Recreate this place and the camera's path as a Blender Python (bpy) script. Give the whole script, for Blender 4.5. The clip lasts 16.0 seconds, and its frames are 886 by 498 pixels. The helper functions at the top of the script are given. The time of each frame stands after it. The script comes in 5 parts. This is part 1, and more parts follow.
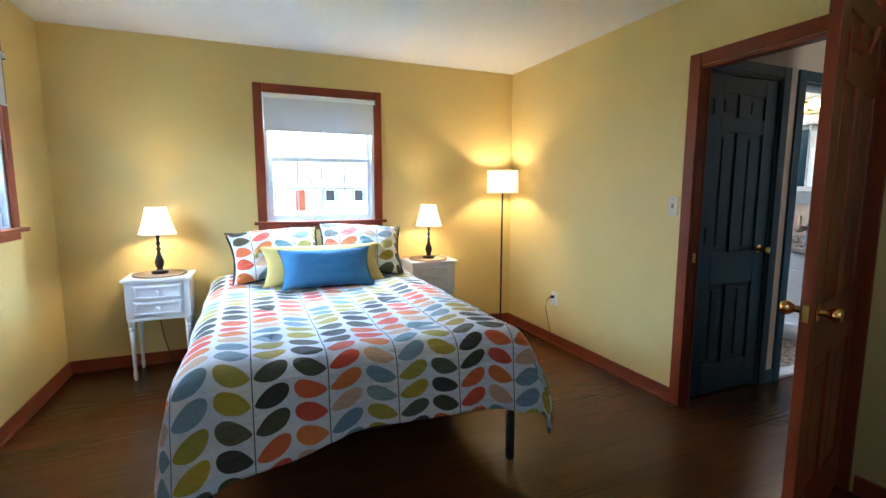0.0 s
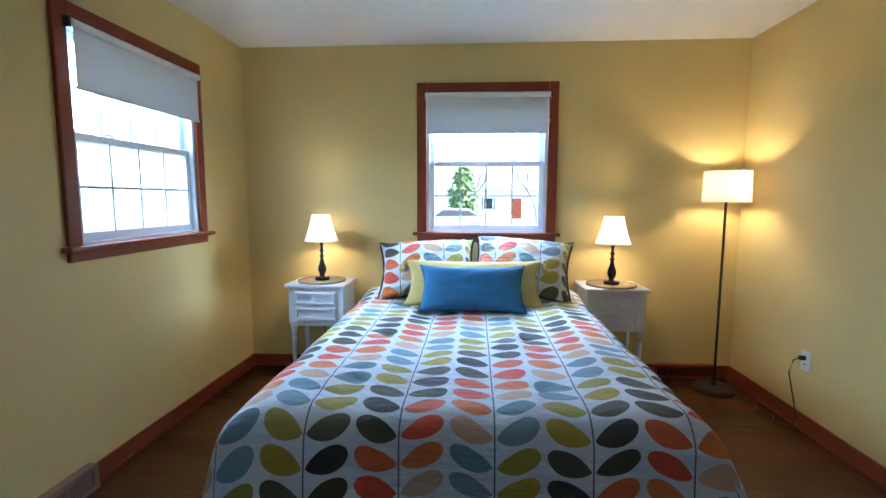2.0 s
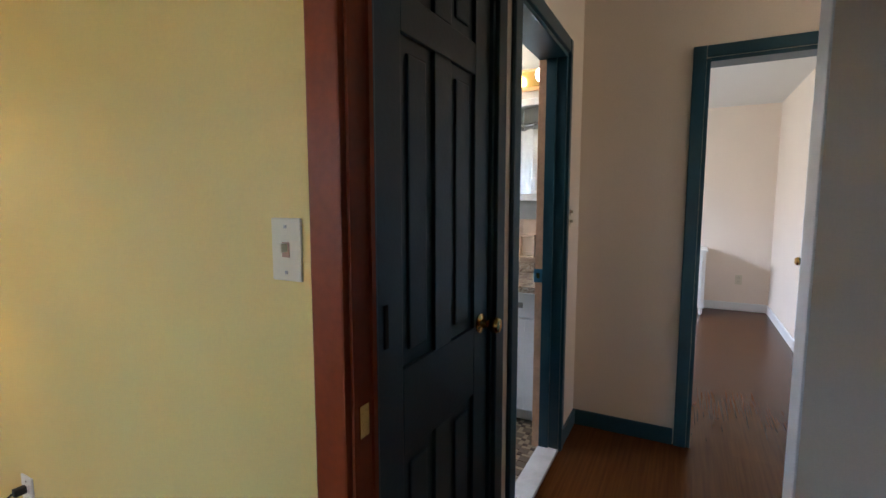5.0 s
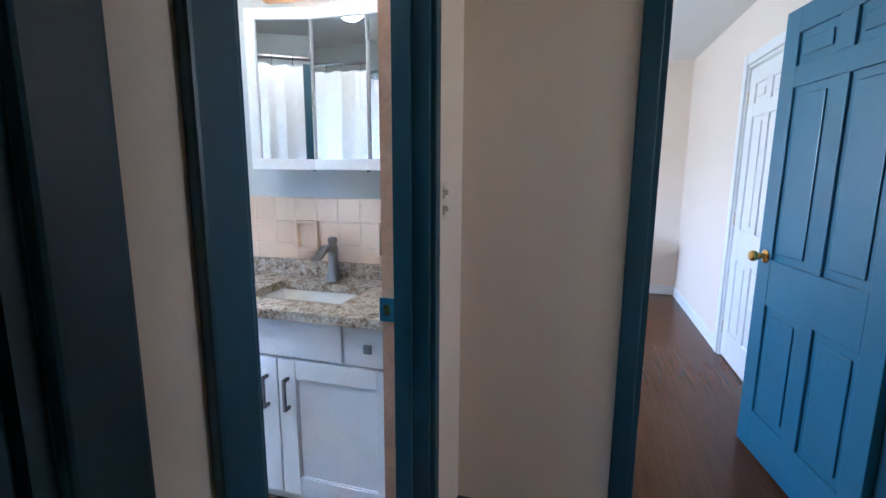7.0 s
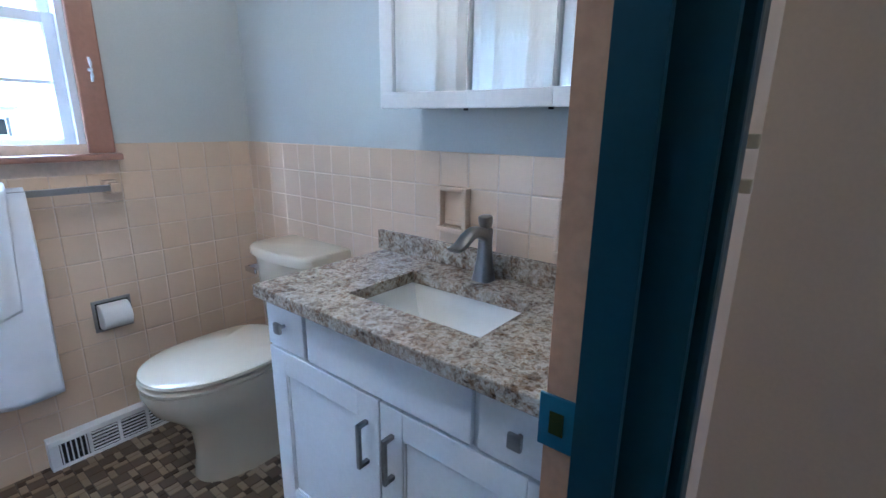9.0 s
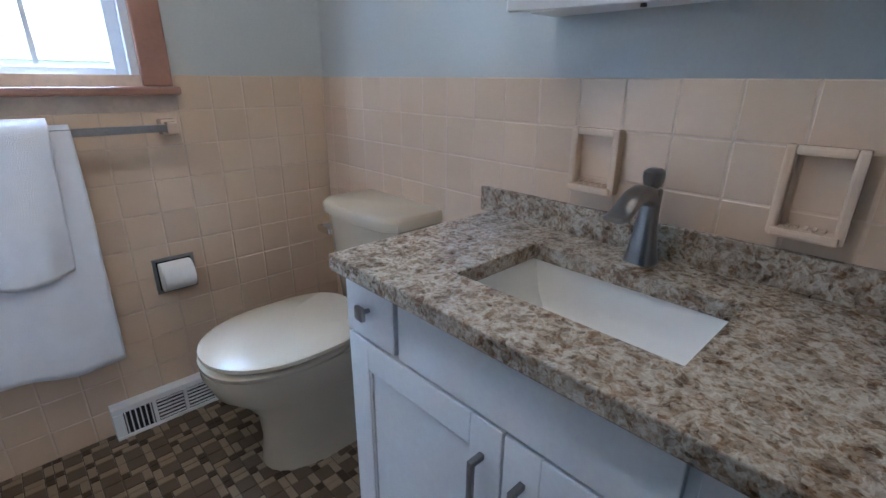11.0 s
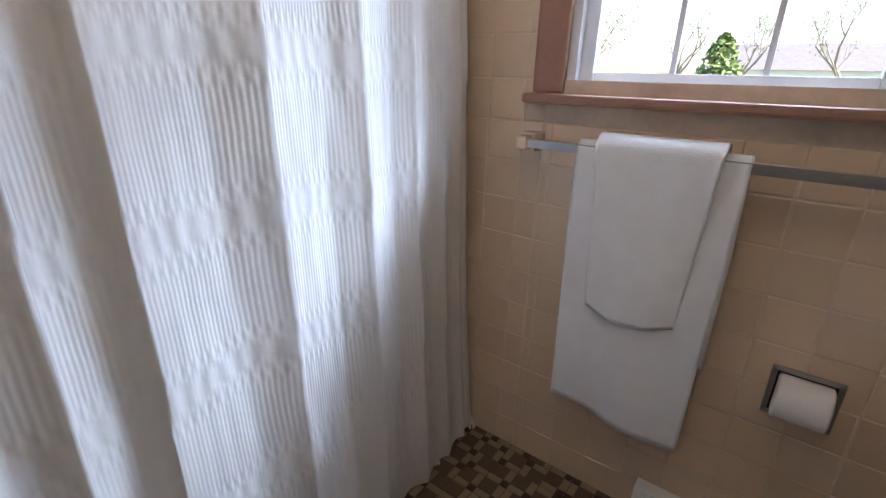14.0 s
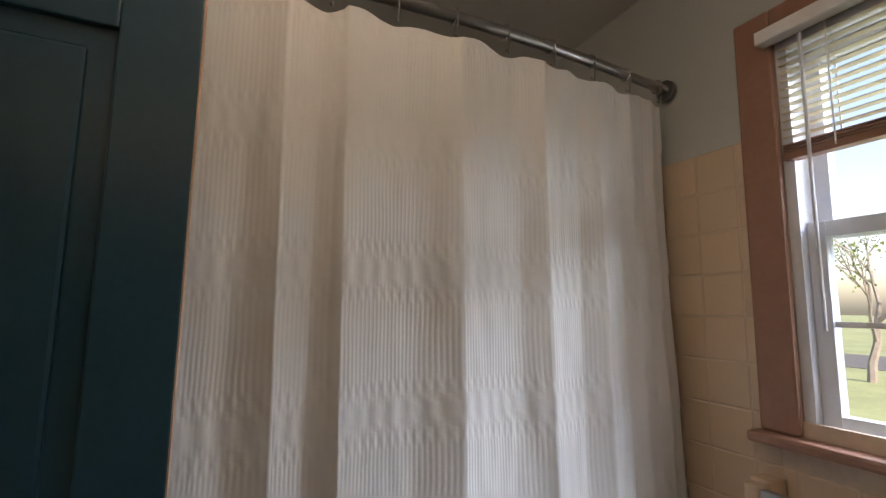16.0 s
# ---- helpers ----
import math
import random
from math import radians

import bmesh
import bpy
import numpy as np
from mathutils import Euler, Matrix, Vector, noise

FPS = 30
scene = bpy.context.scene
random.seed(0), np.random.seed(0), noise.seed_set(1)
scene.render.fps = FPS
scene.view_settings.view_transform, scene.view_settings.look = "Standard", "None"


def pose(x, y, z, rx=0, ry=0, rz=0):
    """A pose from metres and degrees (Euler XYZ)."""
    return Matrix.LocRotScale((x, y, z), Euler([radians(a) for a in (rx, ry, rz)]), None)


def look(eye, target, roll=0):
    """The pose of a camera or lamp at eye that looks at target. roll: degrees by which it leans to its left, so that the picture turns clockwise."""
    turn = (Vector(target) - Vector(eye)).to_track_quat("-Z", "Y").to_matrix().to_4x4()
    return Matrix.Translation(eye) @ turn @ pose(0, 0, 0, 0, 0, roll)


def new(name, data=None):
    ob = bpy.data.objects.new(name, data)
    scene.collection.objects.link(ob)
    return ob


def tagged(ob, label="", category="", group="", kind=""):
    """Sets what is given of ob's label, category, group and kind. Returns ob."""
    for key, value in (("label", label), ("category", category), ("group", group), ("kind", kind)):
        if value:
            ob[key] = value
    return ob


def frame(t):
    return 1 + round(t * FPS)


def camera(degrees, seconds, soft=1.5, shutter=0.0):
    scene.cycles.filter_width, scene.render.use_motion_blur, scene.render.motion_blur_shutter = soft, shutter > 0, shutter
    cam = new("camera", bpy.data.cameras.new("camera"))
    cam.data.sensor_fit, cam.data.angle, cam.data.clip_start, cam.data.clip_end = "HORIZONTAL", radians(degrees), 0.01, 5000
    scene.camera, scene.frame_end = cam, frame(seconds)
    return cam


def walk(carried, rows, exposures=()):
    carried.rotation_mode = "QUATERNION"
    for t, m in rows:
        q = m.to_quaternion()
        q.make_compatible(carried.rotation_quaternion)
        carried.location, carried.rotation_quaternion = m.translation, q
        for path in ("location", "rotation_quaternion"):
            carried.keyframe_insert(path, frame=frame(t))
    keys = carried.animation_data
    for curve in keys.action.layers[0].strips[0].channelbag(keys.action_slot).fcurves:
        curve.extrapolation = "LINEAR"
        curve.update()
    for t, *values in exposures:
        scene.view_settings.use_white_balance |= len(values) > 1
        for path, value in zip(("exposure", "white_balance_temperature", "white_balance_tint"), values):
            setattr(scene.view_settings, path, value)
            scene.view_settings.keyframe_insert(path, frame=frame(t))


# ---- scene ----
cam = camera(87.3, 16.0)
PATH = [
    (0, (1.259, -4.04, 1.321), (2.022, -2.208, 1.075), 0.1),
    (0.5, (1.392, -4.003, 1.318), (1.755, -2.05, 1.084), 0.2),
    (1, (1.446, -3.905, 1.311), (1.496, -1.918, 1.09), 0.5),
    (1.5, (1.539, -3.701, 1.319), (1.413, -1.717, 1.098), 0.5),
    (2, (1.756, -3.499, 1.32), (1.621, -1.515, 1.107), 0.2),
    (2.5, (1.998, -3.31, 1.328), (1.931, -1.322, 1.121), 0.2),
    (3, (2.181, -3.069, 1.345), (2.48, -1.103, 1.127), 0.3),
    (3.5, (2.413, -2.906, 1.337), (3.125, -1.05, 1.124), 0.1),
    (4, (2.665, -2.804, 1.344), (3.778, -1.156, 1.13), 0.2),
    (4.5, (2.854, -2.682, 1.33), (4.343, -1.362, 1.13), 0.1),
    (4.6, (2.885, -2.646, 1.326), (4.449, -1.416, 1.126), 0.3),
    (5, (3.049, -2.582, 1.323), (4.811, -1.658, 1.119), 0.0),
    (5.2, (3.149, -2.567, 1.32), (4.973, -1.774, 1.113), -0.2),
    (7.3, (4.372, -2.37, 1.335), (6.267, -1.828, 0.996), 0.4),
    (7.5, (4.47, -2.334, 1.33), (6.333, -1.694, 0.983), 0.6),
    (7.8, (4.593, -2.268, 1.32), (6.387, -1.47, 0.936), 0.6),
    (8, (4.673, -2.234, 1.314), (6.407, -1.332, 0.891), 0.6),
    (8.3, (4.774, -2.198, 1.304), (6.42, -1.162, 0.84), 0.6),
    (8.5, (4.829, -2.18, 1.303), (6.419, -1.07, 0.816), 0.6),
    (8.7, (4.876, -2.155, 1.294), (6.423, -0.987, 0.802), 0.7),
    (10.8, (5.054, -1.771, 1.212), (6.451, -0.483, 0.586), 0.4),
    (11, (5.094, -1.758, 1.198), (6.39, -0.398, 0.511), 0.5),
    (11.5, (5.149, -1.716, 1.18), (6.111, -0.18, 0.334), 0.5),
    (12, (5.169, -1.57, 1.174), (5.812, 0.093, 0.266), 1.0),
    (12.5, (5.166, -1.408, 1.182), (5.471, 0.345, 0.269), 0.9),
    (13, (5.22, -1.277, 1.197), (5.112, 0.506, 0.297), 0.7),
    (13.5, (5.292, -1.213, 1.205), (4.709, 0.51, 0.373), 0.9),
    (14, (5.313, -1.194, 1.205), (4.2, 0.313, 0.505), 1.6),
    (14.5, (5.33, -1.167, 1.275), (3.797, 0.002, 0.742), 1.8),
    (15, (5.343, -1.173, 1.319), (3.627, -0.167, 1.115), 1.5),
    (15.5, (5.36, -1.187, 1.364), (3.595, -0.252, 1.445), 1.2),
    (16, (5.436, -1.152, 1.439), (3.627, -0.336, 1.688), 0.7),
]
# seconds, stops, kelvin, tint
EXPOSURES = [(0, 3.75, 5300, 12), (1.0, 3.6, 5200, 12), (2.5, 2.85, 4900, 11), (3.5, 2.45, 5000, 12), (4.2, 2.75, 5500, 14), (5.0, 3.45, 5700, 15), (7.3, 3.8, 4650, 12),
             (8.7, 3.35, 4550, 11), (11.0, 2.85, 5000, 13), (12.0, 2.8, 5250, 13), (13.0, 2.55, 5700, 16), (14.5, 1.9, 6300, 21), (15.0, 1.55, 6600, 21), (16.0, 1.35, 7100, 21)]
walk(cam, [(t, look(eye, target, roll)) for t, eye, target, roll in PATH], exposures=EXPOSURES)

# ---- world and sun ----
world = bpy.data.worlds.new("sky")
scene.world = world
world.use_nodes = True
wn = world.node_tree.nodes
sky = wn.new("ShaderNodeTexSky")
sky.sky_type, sky.sun_disc = "NISHITA", False
sky.sun_elevation, sky.sun_rotation = radians(45), radians(93)
sky.air_density, sky.dust_density = 1.2, 2.5
world.node_tree.links.new(sky.outputs[0], wn["Background"].inputs[0])
wn["Background"].inputs[1].default_value = 0.15
sun = new("sun", bpy.data.lights.new("sun", "SUN"))
sun.data.energy, sun.data.angle, sun.data.color = 4.0, radians(2.0), (1.0, 0.95, 0.86)
sun.matrix_world = look((20, -1, 20), (0, 0, 0))


def bulb(x, y, z, watts, colour, radius):
    ob = new("bulb_light", bpy.data.lights.new("bulb_light", "POINT"))
    ob.location = (x, y, z)
    ob.data.energy, ob.data.color, ob.data.shadow_soft_size = watts, colour, radius
    return ob


def daylight(m, width, height, watts, colour=(0.68, 0.84, 1.0)):
    """An area lamp standing in for the sky's light at a window."""
    lamp = bpy.data.lights.new("added_daylight", "AREA")
    lamp.shape, lamp.size, lamp.size_y, lamp.energy, lamp.color = "RECTANGLE", width, height, watts, colour
    ob = new("added_daylight", lamp)
    ob.matrix_world = m
    return ob


# unseen area lamps outside above the windows, added to strengthen the sky's light
daylight(pose(1.84, 0.85, 2.85, 38, 0, 180), 1.8, 1.2, 36.0)
daylight(pose(-1.05, -1.10, 2.45, 55, 0, -90), 2.4, 1.8, 26.0)
# set well aside, so that its added light slants onto the shower curtain
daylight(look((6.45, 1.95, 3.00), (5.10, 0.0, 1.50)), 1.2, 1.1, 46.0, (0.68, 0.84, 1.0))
daylight(pose(5.1375, 0.80, 2.65, 38, 0, 180), 0.9, 0.9, 13.0, (0.68, 0.84, 1.0))
daylight(pose(7.8, 0.11, 1.5, 90, 0, 180), 1.5, 1.1, 4.2, (1.0, 0.97, 0.94))
# fill lamps in two made-up windows, for the hall and the bed's foot
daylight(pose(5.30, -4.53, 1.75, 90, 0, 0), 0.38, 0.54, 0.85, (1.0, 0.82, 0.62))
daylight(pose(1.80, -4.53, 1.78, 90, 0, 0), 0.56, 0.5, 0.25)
WARM = (1.0, 0.70, 0.36)
bulb(0.645, -0.20, 1.10, 1.0, WARM, 0.03)
bulb(2.72, -0.20, 1.10, 1.0, WARM, 0.03)
bulb(3.445, -0.23, 1.41, 1.5, WARM, 0.03)
bulb(5.05, -1.05, 2.30, 1.5, (1.0, 0.84, 0.66), 0.09)


# ---- materials ----
def nodes_of(name):
    m = bpy.data.materials.new(name)
    m.use_nodes = True
    return m, m.node_tree.nodes, m.node_tree.links, m.node_tree.nodes["Principled BSDF"]


def mixed(ns, ln, a, b, fac, mode="MIX"):
    mx = ns.new("ShaderNodeMix")
    mx.data_type, mx.blend_type = "RGBA", mode
    for sock, v in ((mx.inputs[0], fac), (mx.inputs[6], a), (mx.inputs[7], b)):
        if hasattr(v, "is_linked"):
            ln.new(v, sock)
        elif isinstance(v, tuple):
            sock.default_value = (*v, 1)
        else:
            sock.default_value = v
    return mx.outputs[2]


def noise_node(ns, ln, scale, detail=4, stretch=None, coords="Object"):
    tc, mp, nz = ns.new("ShaderNodeTexCoord"), ns.new("ShaderNodeMapping"), ns.new("ShaderNodeTexNoise")
    ln.new(tc.outputs[coords], mp.inputs[0])
    ln.new(mp.outputs[0], nz.inputs["Vector"])
    nz.inputs["Scale"].default_value, nz.inputs["Detail"].default_value = scale, detail
    if stretch:
        mp.inputs["Scale"].default_value = stretch
    return nz.outputs["Fac"]


def ramp(ns, ln, fac, stops, constant=False):
    r = ns.new("ShaderNodeValToRGB")
    r.color_ramp.interpolation = "CONSTANT" if constant else "LINEAR"
    while len(r.color_ramp.elements) < len(stops):
        r.color_ramp.elements.new(0.5)
    for e, (p, c) in zip(r.color_ramp.elements, stops):
        e.position, e.color = p, (*c, 1)
    ln.new(fac, r.inputs[0])
    return r.outputs[0]


def bump(ns, ln, bsdf, height, strength, distance):
    b = ns.new("ShaderNodeBump")
    b.inputs["Strength"].default_value, b.inputs["Distance"].default_value = strength, distance
    ln.new(height, b.inputs["Height"])
    ln.new(b.outputs[0], bsdf.inputs["Normal"])


def plain(name, colour, rough=0.5, metal=0.0, vary=0.12, scale=6.0, grain=60.0, relief=0.15, depth=0.002, spec=0.5, piece=0.0, stretch=None):
    """Paint, metal, cloth and the like: broad stains, fine grain and a fine relief."""
    m, ns, ln, b = nodes_of(name)
    dark, light = tuple(c * (1 - vary) for c in colour), tuple(min(1, c * (1 + vary)) for c in colour)
    broad = ramp(ns, ln, noise_node(ns, ln, scale, 5, stretch), [(0.3, dark), (0.7, light)])
    fine = noise_node(ns, ln, grain, 3, stretch)
    out = mixed(ns, ln, broad, ramp(ns, ln, fine, [(0.35, dark), (0.65, light)]), 0.35)
    if piece:
        oi = ns.new("ShaderNodeObjectInfo")
        out = mixed(ns, ln, out, ramp(ns, ln, oi.outputs["Random"], [(0, tuple(c * (1 - piece) for c in colour)), (1, tuple(min(1, c * (1 + piece)) for c in colour))]), 0.6)
    ln.new(out, b.inputs["Base Color"])
    b.inputs["Metallic"].default_value, b.inputs["Specular IOR Level"].default_value = metal, spec
    rr = ns.new("ShaderNodeMapRange")
    rr.inputs[3].default_value, rr.inputs[4].default_value = max(0.02, rough * 0.8), min(1, rough * 1.2)
    ln.new(fine, rr.inputs[0])
    ln.new(rr.outputs[0], b.inputs["Roughness"])
    bump(ns, ln, b, fine, relief, depth)
    return m


def calc(ns, ln, op, a, b=None, c=None):
    n = ns.new("ShaderNodeMath")
    n.operation = op
    for k, v in enumerate((a, b, c)):
        if v is None:
            continue
        if hasattr(v, "is_linked"):
            ln.new(v, n.inputs[k])
        else:
            n.inputs[k].default_value = v
    return n.outputs[0]


LEAVES = [(0.72, 0.20, 0.03), (0.075, 0.065, 0.022), (0.46, 0.34, 0.02), (0.19, 0.29, 0.33), (0.70, 0.085, 0.03), (0.05, 0.038, 0.022),
          (0.40, 0.33, 0.03), (0.66, 0.42, 0.24), (0.68, 0.13, 0.03), (0.11, 0.10, 0.045), (0.24, 0.33, 0.36)]


def leaf_print(name):
    """White cotton printed with stems and pairs of leaves."""
    m, ns, ln, b = nodes_of(name)
    uv, sep = ns.new("ShaderNodeUVMap"), ns.new("ShaderNodeSeparateXYZ")
    ln.new(uv.outputs[0], sep.inputs[0])
    pitch, row = 0.293, 0.101
    u, v = calc(ns, ln, "DIVIDE", sep.outputs[0], pitch), sep.outputs[1]
    col = calc(ns, ln, "FLOOR", u)
    s = calc(ns, ln, "MULTIPLY", calc(ns, ln, "SUBTRACT", calc(ns, ln, "SUBTRACT", u, col), 0.5), pitch)
    a = calc(ns, ln, "ABSOLUTE", s)
    # slope of a leaf, then the row it lies in
    vv = calc(ns, ln, "DIVIDE", calc(ns, ln, "SUBTRACT", v, calc(ns, ln, "MULTIPLY", a, 0.36)), row)
    line = calc(ns, ln, "FLOOR", vv)
    w = calc(ns, ln, "ABSOLUTE", calc(ns, ln, "MULTIPLY", calc(ns, ln, "SUBTRACT", calc(ns, ln, "SUBTRACT", vv, line), 0.5), row))
    x = calc(ns, ln, "DIVIDE", calc(ns, ln, "SUBTRACT", a, 0.006), 0.131)
    x0 = calc(ns, ln, "MAXIMUM", x, 0.0)
    x1 = calc(ns, ln, "MAXIMUM", calc(ns, ln, "SUBTRACT", 1.0, x), 0.0)
    prof = calc(ns, ln, "MULTIPLY", calc(ns, ln, "MULTIPLY", calc(ns, ln, "POWER", x0, 0.75), calc(ns, ln, "POWER", x1, 0.5)), 0.098)
    inside = calc(ns, ln, "LESS_THAN", w, prof)
    stem = calc(ns, ln, "LESS_THAN", a, 0.0024)
    # each leaf takes the next colour of the series, shifted from stem to stem
    place = calc(ns, ln, "ADD", calc(ns, ln, "MULTIPLY", line, 4.0), calc(ns, ln, "MULTIPLY", calc(ns, ln, "ADD", calc(ns, ln, "MULTIPLY", col, 2.0), calc(ns, ln, "GREATER_THAN", s, 0.0)), 3.0))
    pick = calc(ns, ln, "DIVIDE", calc(ns, ln, "ADD", calc(ns, ln, "FLOORED_MODULO", place, 11.0), 0.5), 11.0)
    tint = ramp(ns, ln, pick, [(k / len(LEAVES), c) for k, c in enumerate(LEAVES)], constant=True)
    weave = noise_node(ns, ln, 500, 2, coords="UV")
    cloth = ramp(ns, ln, weave, [(0.3, (0.72, 0.72, 0.71)), (0.7, (0.82, 0.82, 0.80))])
    out = mixed(ns, ln, mixed(ns, ln, cloth, (0.10, 0.10, 0.09), stem), tint, inside)
    ln.new(out, b.inputs["Base Color"])
    b.inputs["Roughness"].default_value, b.inputs["Sheen Weight"].default_value = 0.62, 0.08
    wr = noise_node(ns, ln, 16, 4, (1, 2.2, 1), coords="UV")
    bump(ns, ln, b, mixed(ns, ln, wr, weave, 0.12), 0.7, 0.03)
    return m


def wood_floor(name):
    m, ns, ln, b = nodes_of(name)
    tc, mp, br = ns.new("ShaderNodeTexCoord"), ns.new("ShaderNodeMapping"), ns.new("ShaderNodeTexBrick")
    ln.new(tc.outputs["Object"], mp.inputs[0])
    ln.new(mp.outputs[0], br.inputs[0])
    br.inputs["Scale"].default_value, br.inputs["Mortar Size"].default_value = 1.0, 0.0012
    br.inputs["Brick Width"].default_value, br.inputs["Row Height"].default_value, br.offset = 1.25, 0.19, 0.37
    br.inputs["Color1"].default_value, br.inputs["Color2"].default_value, br.inputs["Mortar"].default_value = (0, 0, 0, 1), (1, 1, 1, 1), (0.5, 0.5, 0.5, 1)
    board = ramp(ns, ln, br.outputs[0], [(0, (0.062, 0.020, 0.0045)), (1, (0.098, 0.034, 0.0078))])
    grain = noise_node(ns, ln, 5, 4, (0.5, 14, 1))
    out = mixed(ns, ln, board, ramp(ns, ln, grain, [(0.3, (0.040, 0.0125, 0.003)), (0.7, (0.105, 0.038, 0.009))]), 0.5)
    out = mixed(ns, ln, out, (0.055, 0.021, 0.008), calc(ns, ln, "MULTIPLY", br.outputs["Fac"], 0.55))
    ln.new(out, b.inputs["Base Color"])
    b.inputs["Roughness"].default_value, b.inputs["Specular IOR Level"].default_value = 0.26, 0.2
    return m


def granite(name):
    """Mottled quartz: grey, brown, cream and rust shards."""
    m, ns, ln, b = nodes_of(name)
    tc, mp = ns.new("ShaderNodeTexCoord"), ns.new("ShaderNodeMapping")
    ln.new(tc.outputs["Object"], mp.inputs[0])
    warp = ns.new("ShaderNodeTexNoise")
    warp.inputs["Scale"].default_value, warp.inputs["Detail"].default_value = 14, 5
    ln.new(mp.outputs[0], warp.inputs["Vector"])
    va = ns.new("ShaderNodeVectorMath")
    va.operation = "MULTIPLY_ADD"
    ln.new(warp.outputs["Color"], va.inputs[0])
    va.inputs[1].default_value = (0.035, 0.035, 0.035)
    ln.new(mp.outputs[0], va.inputs[2])
    outs = []
    for sc, bend in ((60, 0.5), (130, 0.5)):
        nz = ns.new("ShaderNodeTexNoise")
        nz.inputs["Scale"].default_value, nz.inputs["Detail"].default_value, nz.inputs["Distortion"].default_value = sc, 3, bend
        ln.new(va.outputs[0], nz.inputs["Vector"])
        outs.append(nz.outputs["Fac"])
    a = ramp(ns, ln, outs[0], [(0.30, (0.05, 0.035, 0.025)), (0.40, (0.20, 0.12, 0.06)), (0.45, (0.58, 0.54, 0.46)), (0.54, (0.66, 0.63, 0.56)), (0.58, (0.33, 0.23, 0.14)), (0.68, (0.20, 0.17, 0.14))])
    c = ramp(ns, ln, outs[1], [(0.30, (0.06, 0.045, 0.032)), (0.43, (0.33, 0.22, 0.12)), (0.49, (0.62, 0.59, 0.52)), (0.56, (0.45, 0.39, 0.31)), (0.62, (0.16, 0.12, 0.085))])
    out = mixed(ns, ln, a, c, 0.4)
    patch = noise_node(ns, ln, 24, 6)
    out = mixed(ns, ln, out, mixed(ns, ln, out, (0.34, 0.25, 0.18), 1.0, "MULTIPLY"), ramp(ns, ln, patch, [(0.50, (0, 0, 0)), (0.60, (0.62, 0.62, 0.62))]))
    out = mixed(ns, ln, out, (0.68, 0.65, 0.58), ramp(ns, ln, patch, [(0.34, (0.30, 0.30, 0.30)), (0.44, (0, 0, 0))]))
    vo = ns.new("ShaderNodeTexVoronoi")
    vo.inputs["Scale"].default_value = 95
    ln.new(va.outputs[0], vo.inputs["Vector"])
    fleck = ns.new("ShaderNodeSeparateColor")
    ln.new(vo.outputs["Color"], fleck.inputs[0])
    chip = ramp(ns, ln, fleck.outputs[0], [(0, (0.035, 0.028, 0.022)), (0.16, (0.26, 0.15, 0.065)), (0.36, (0.62, 0.58, 0.50)), (0.60, (0.30, 0.26, 0.21)), (0.80, (0.72, 0.69, 0.62))], constant=True)
    out = mixed(ns, ln, out, chip, 0.26)
    out = mixed(ns, ln, out, (0.86, 0.82, 0.76), 1.0, "MULTIPLY")
    ln.new(out, b.inputs["Base Color"])
    b.inputs["Roughness"].default_value = 0.15
    return m


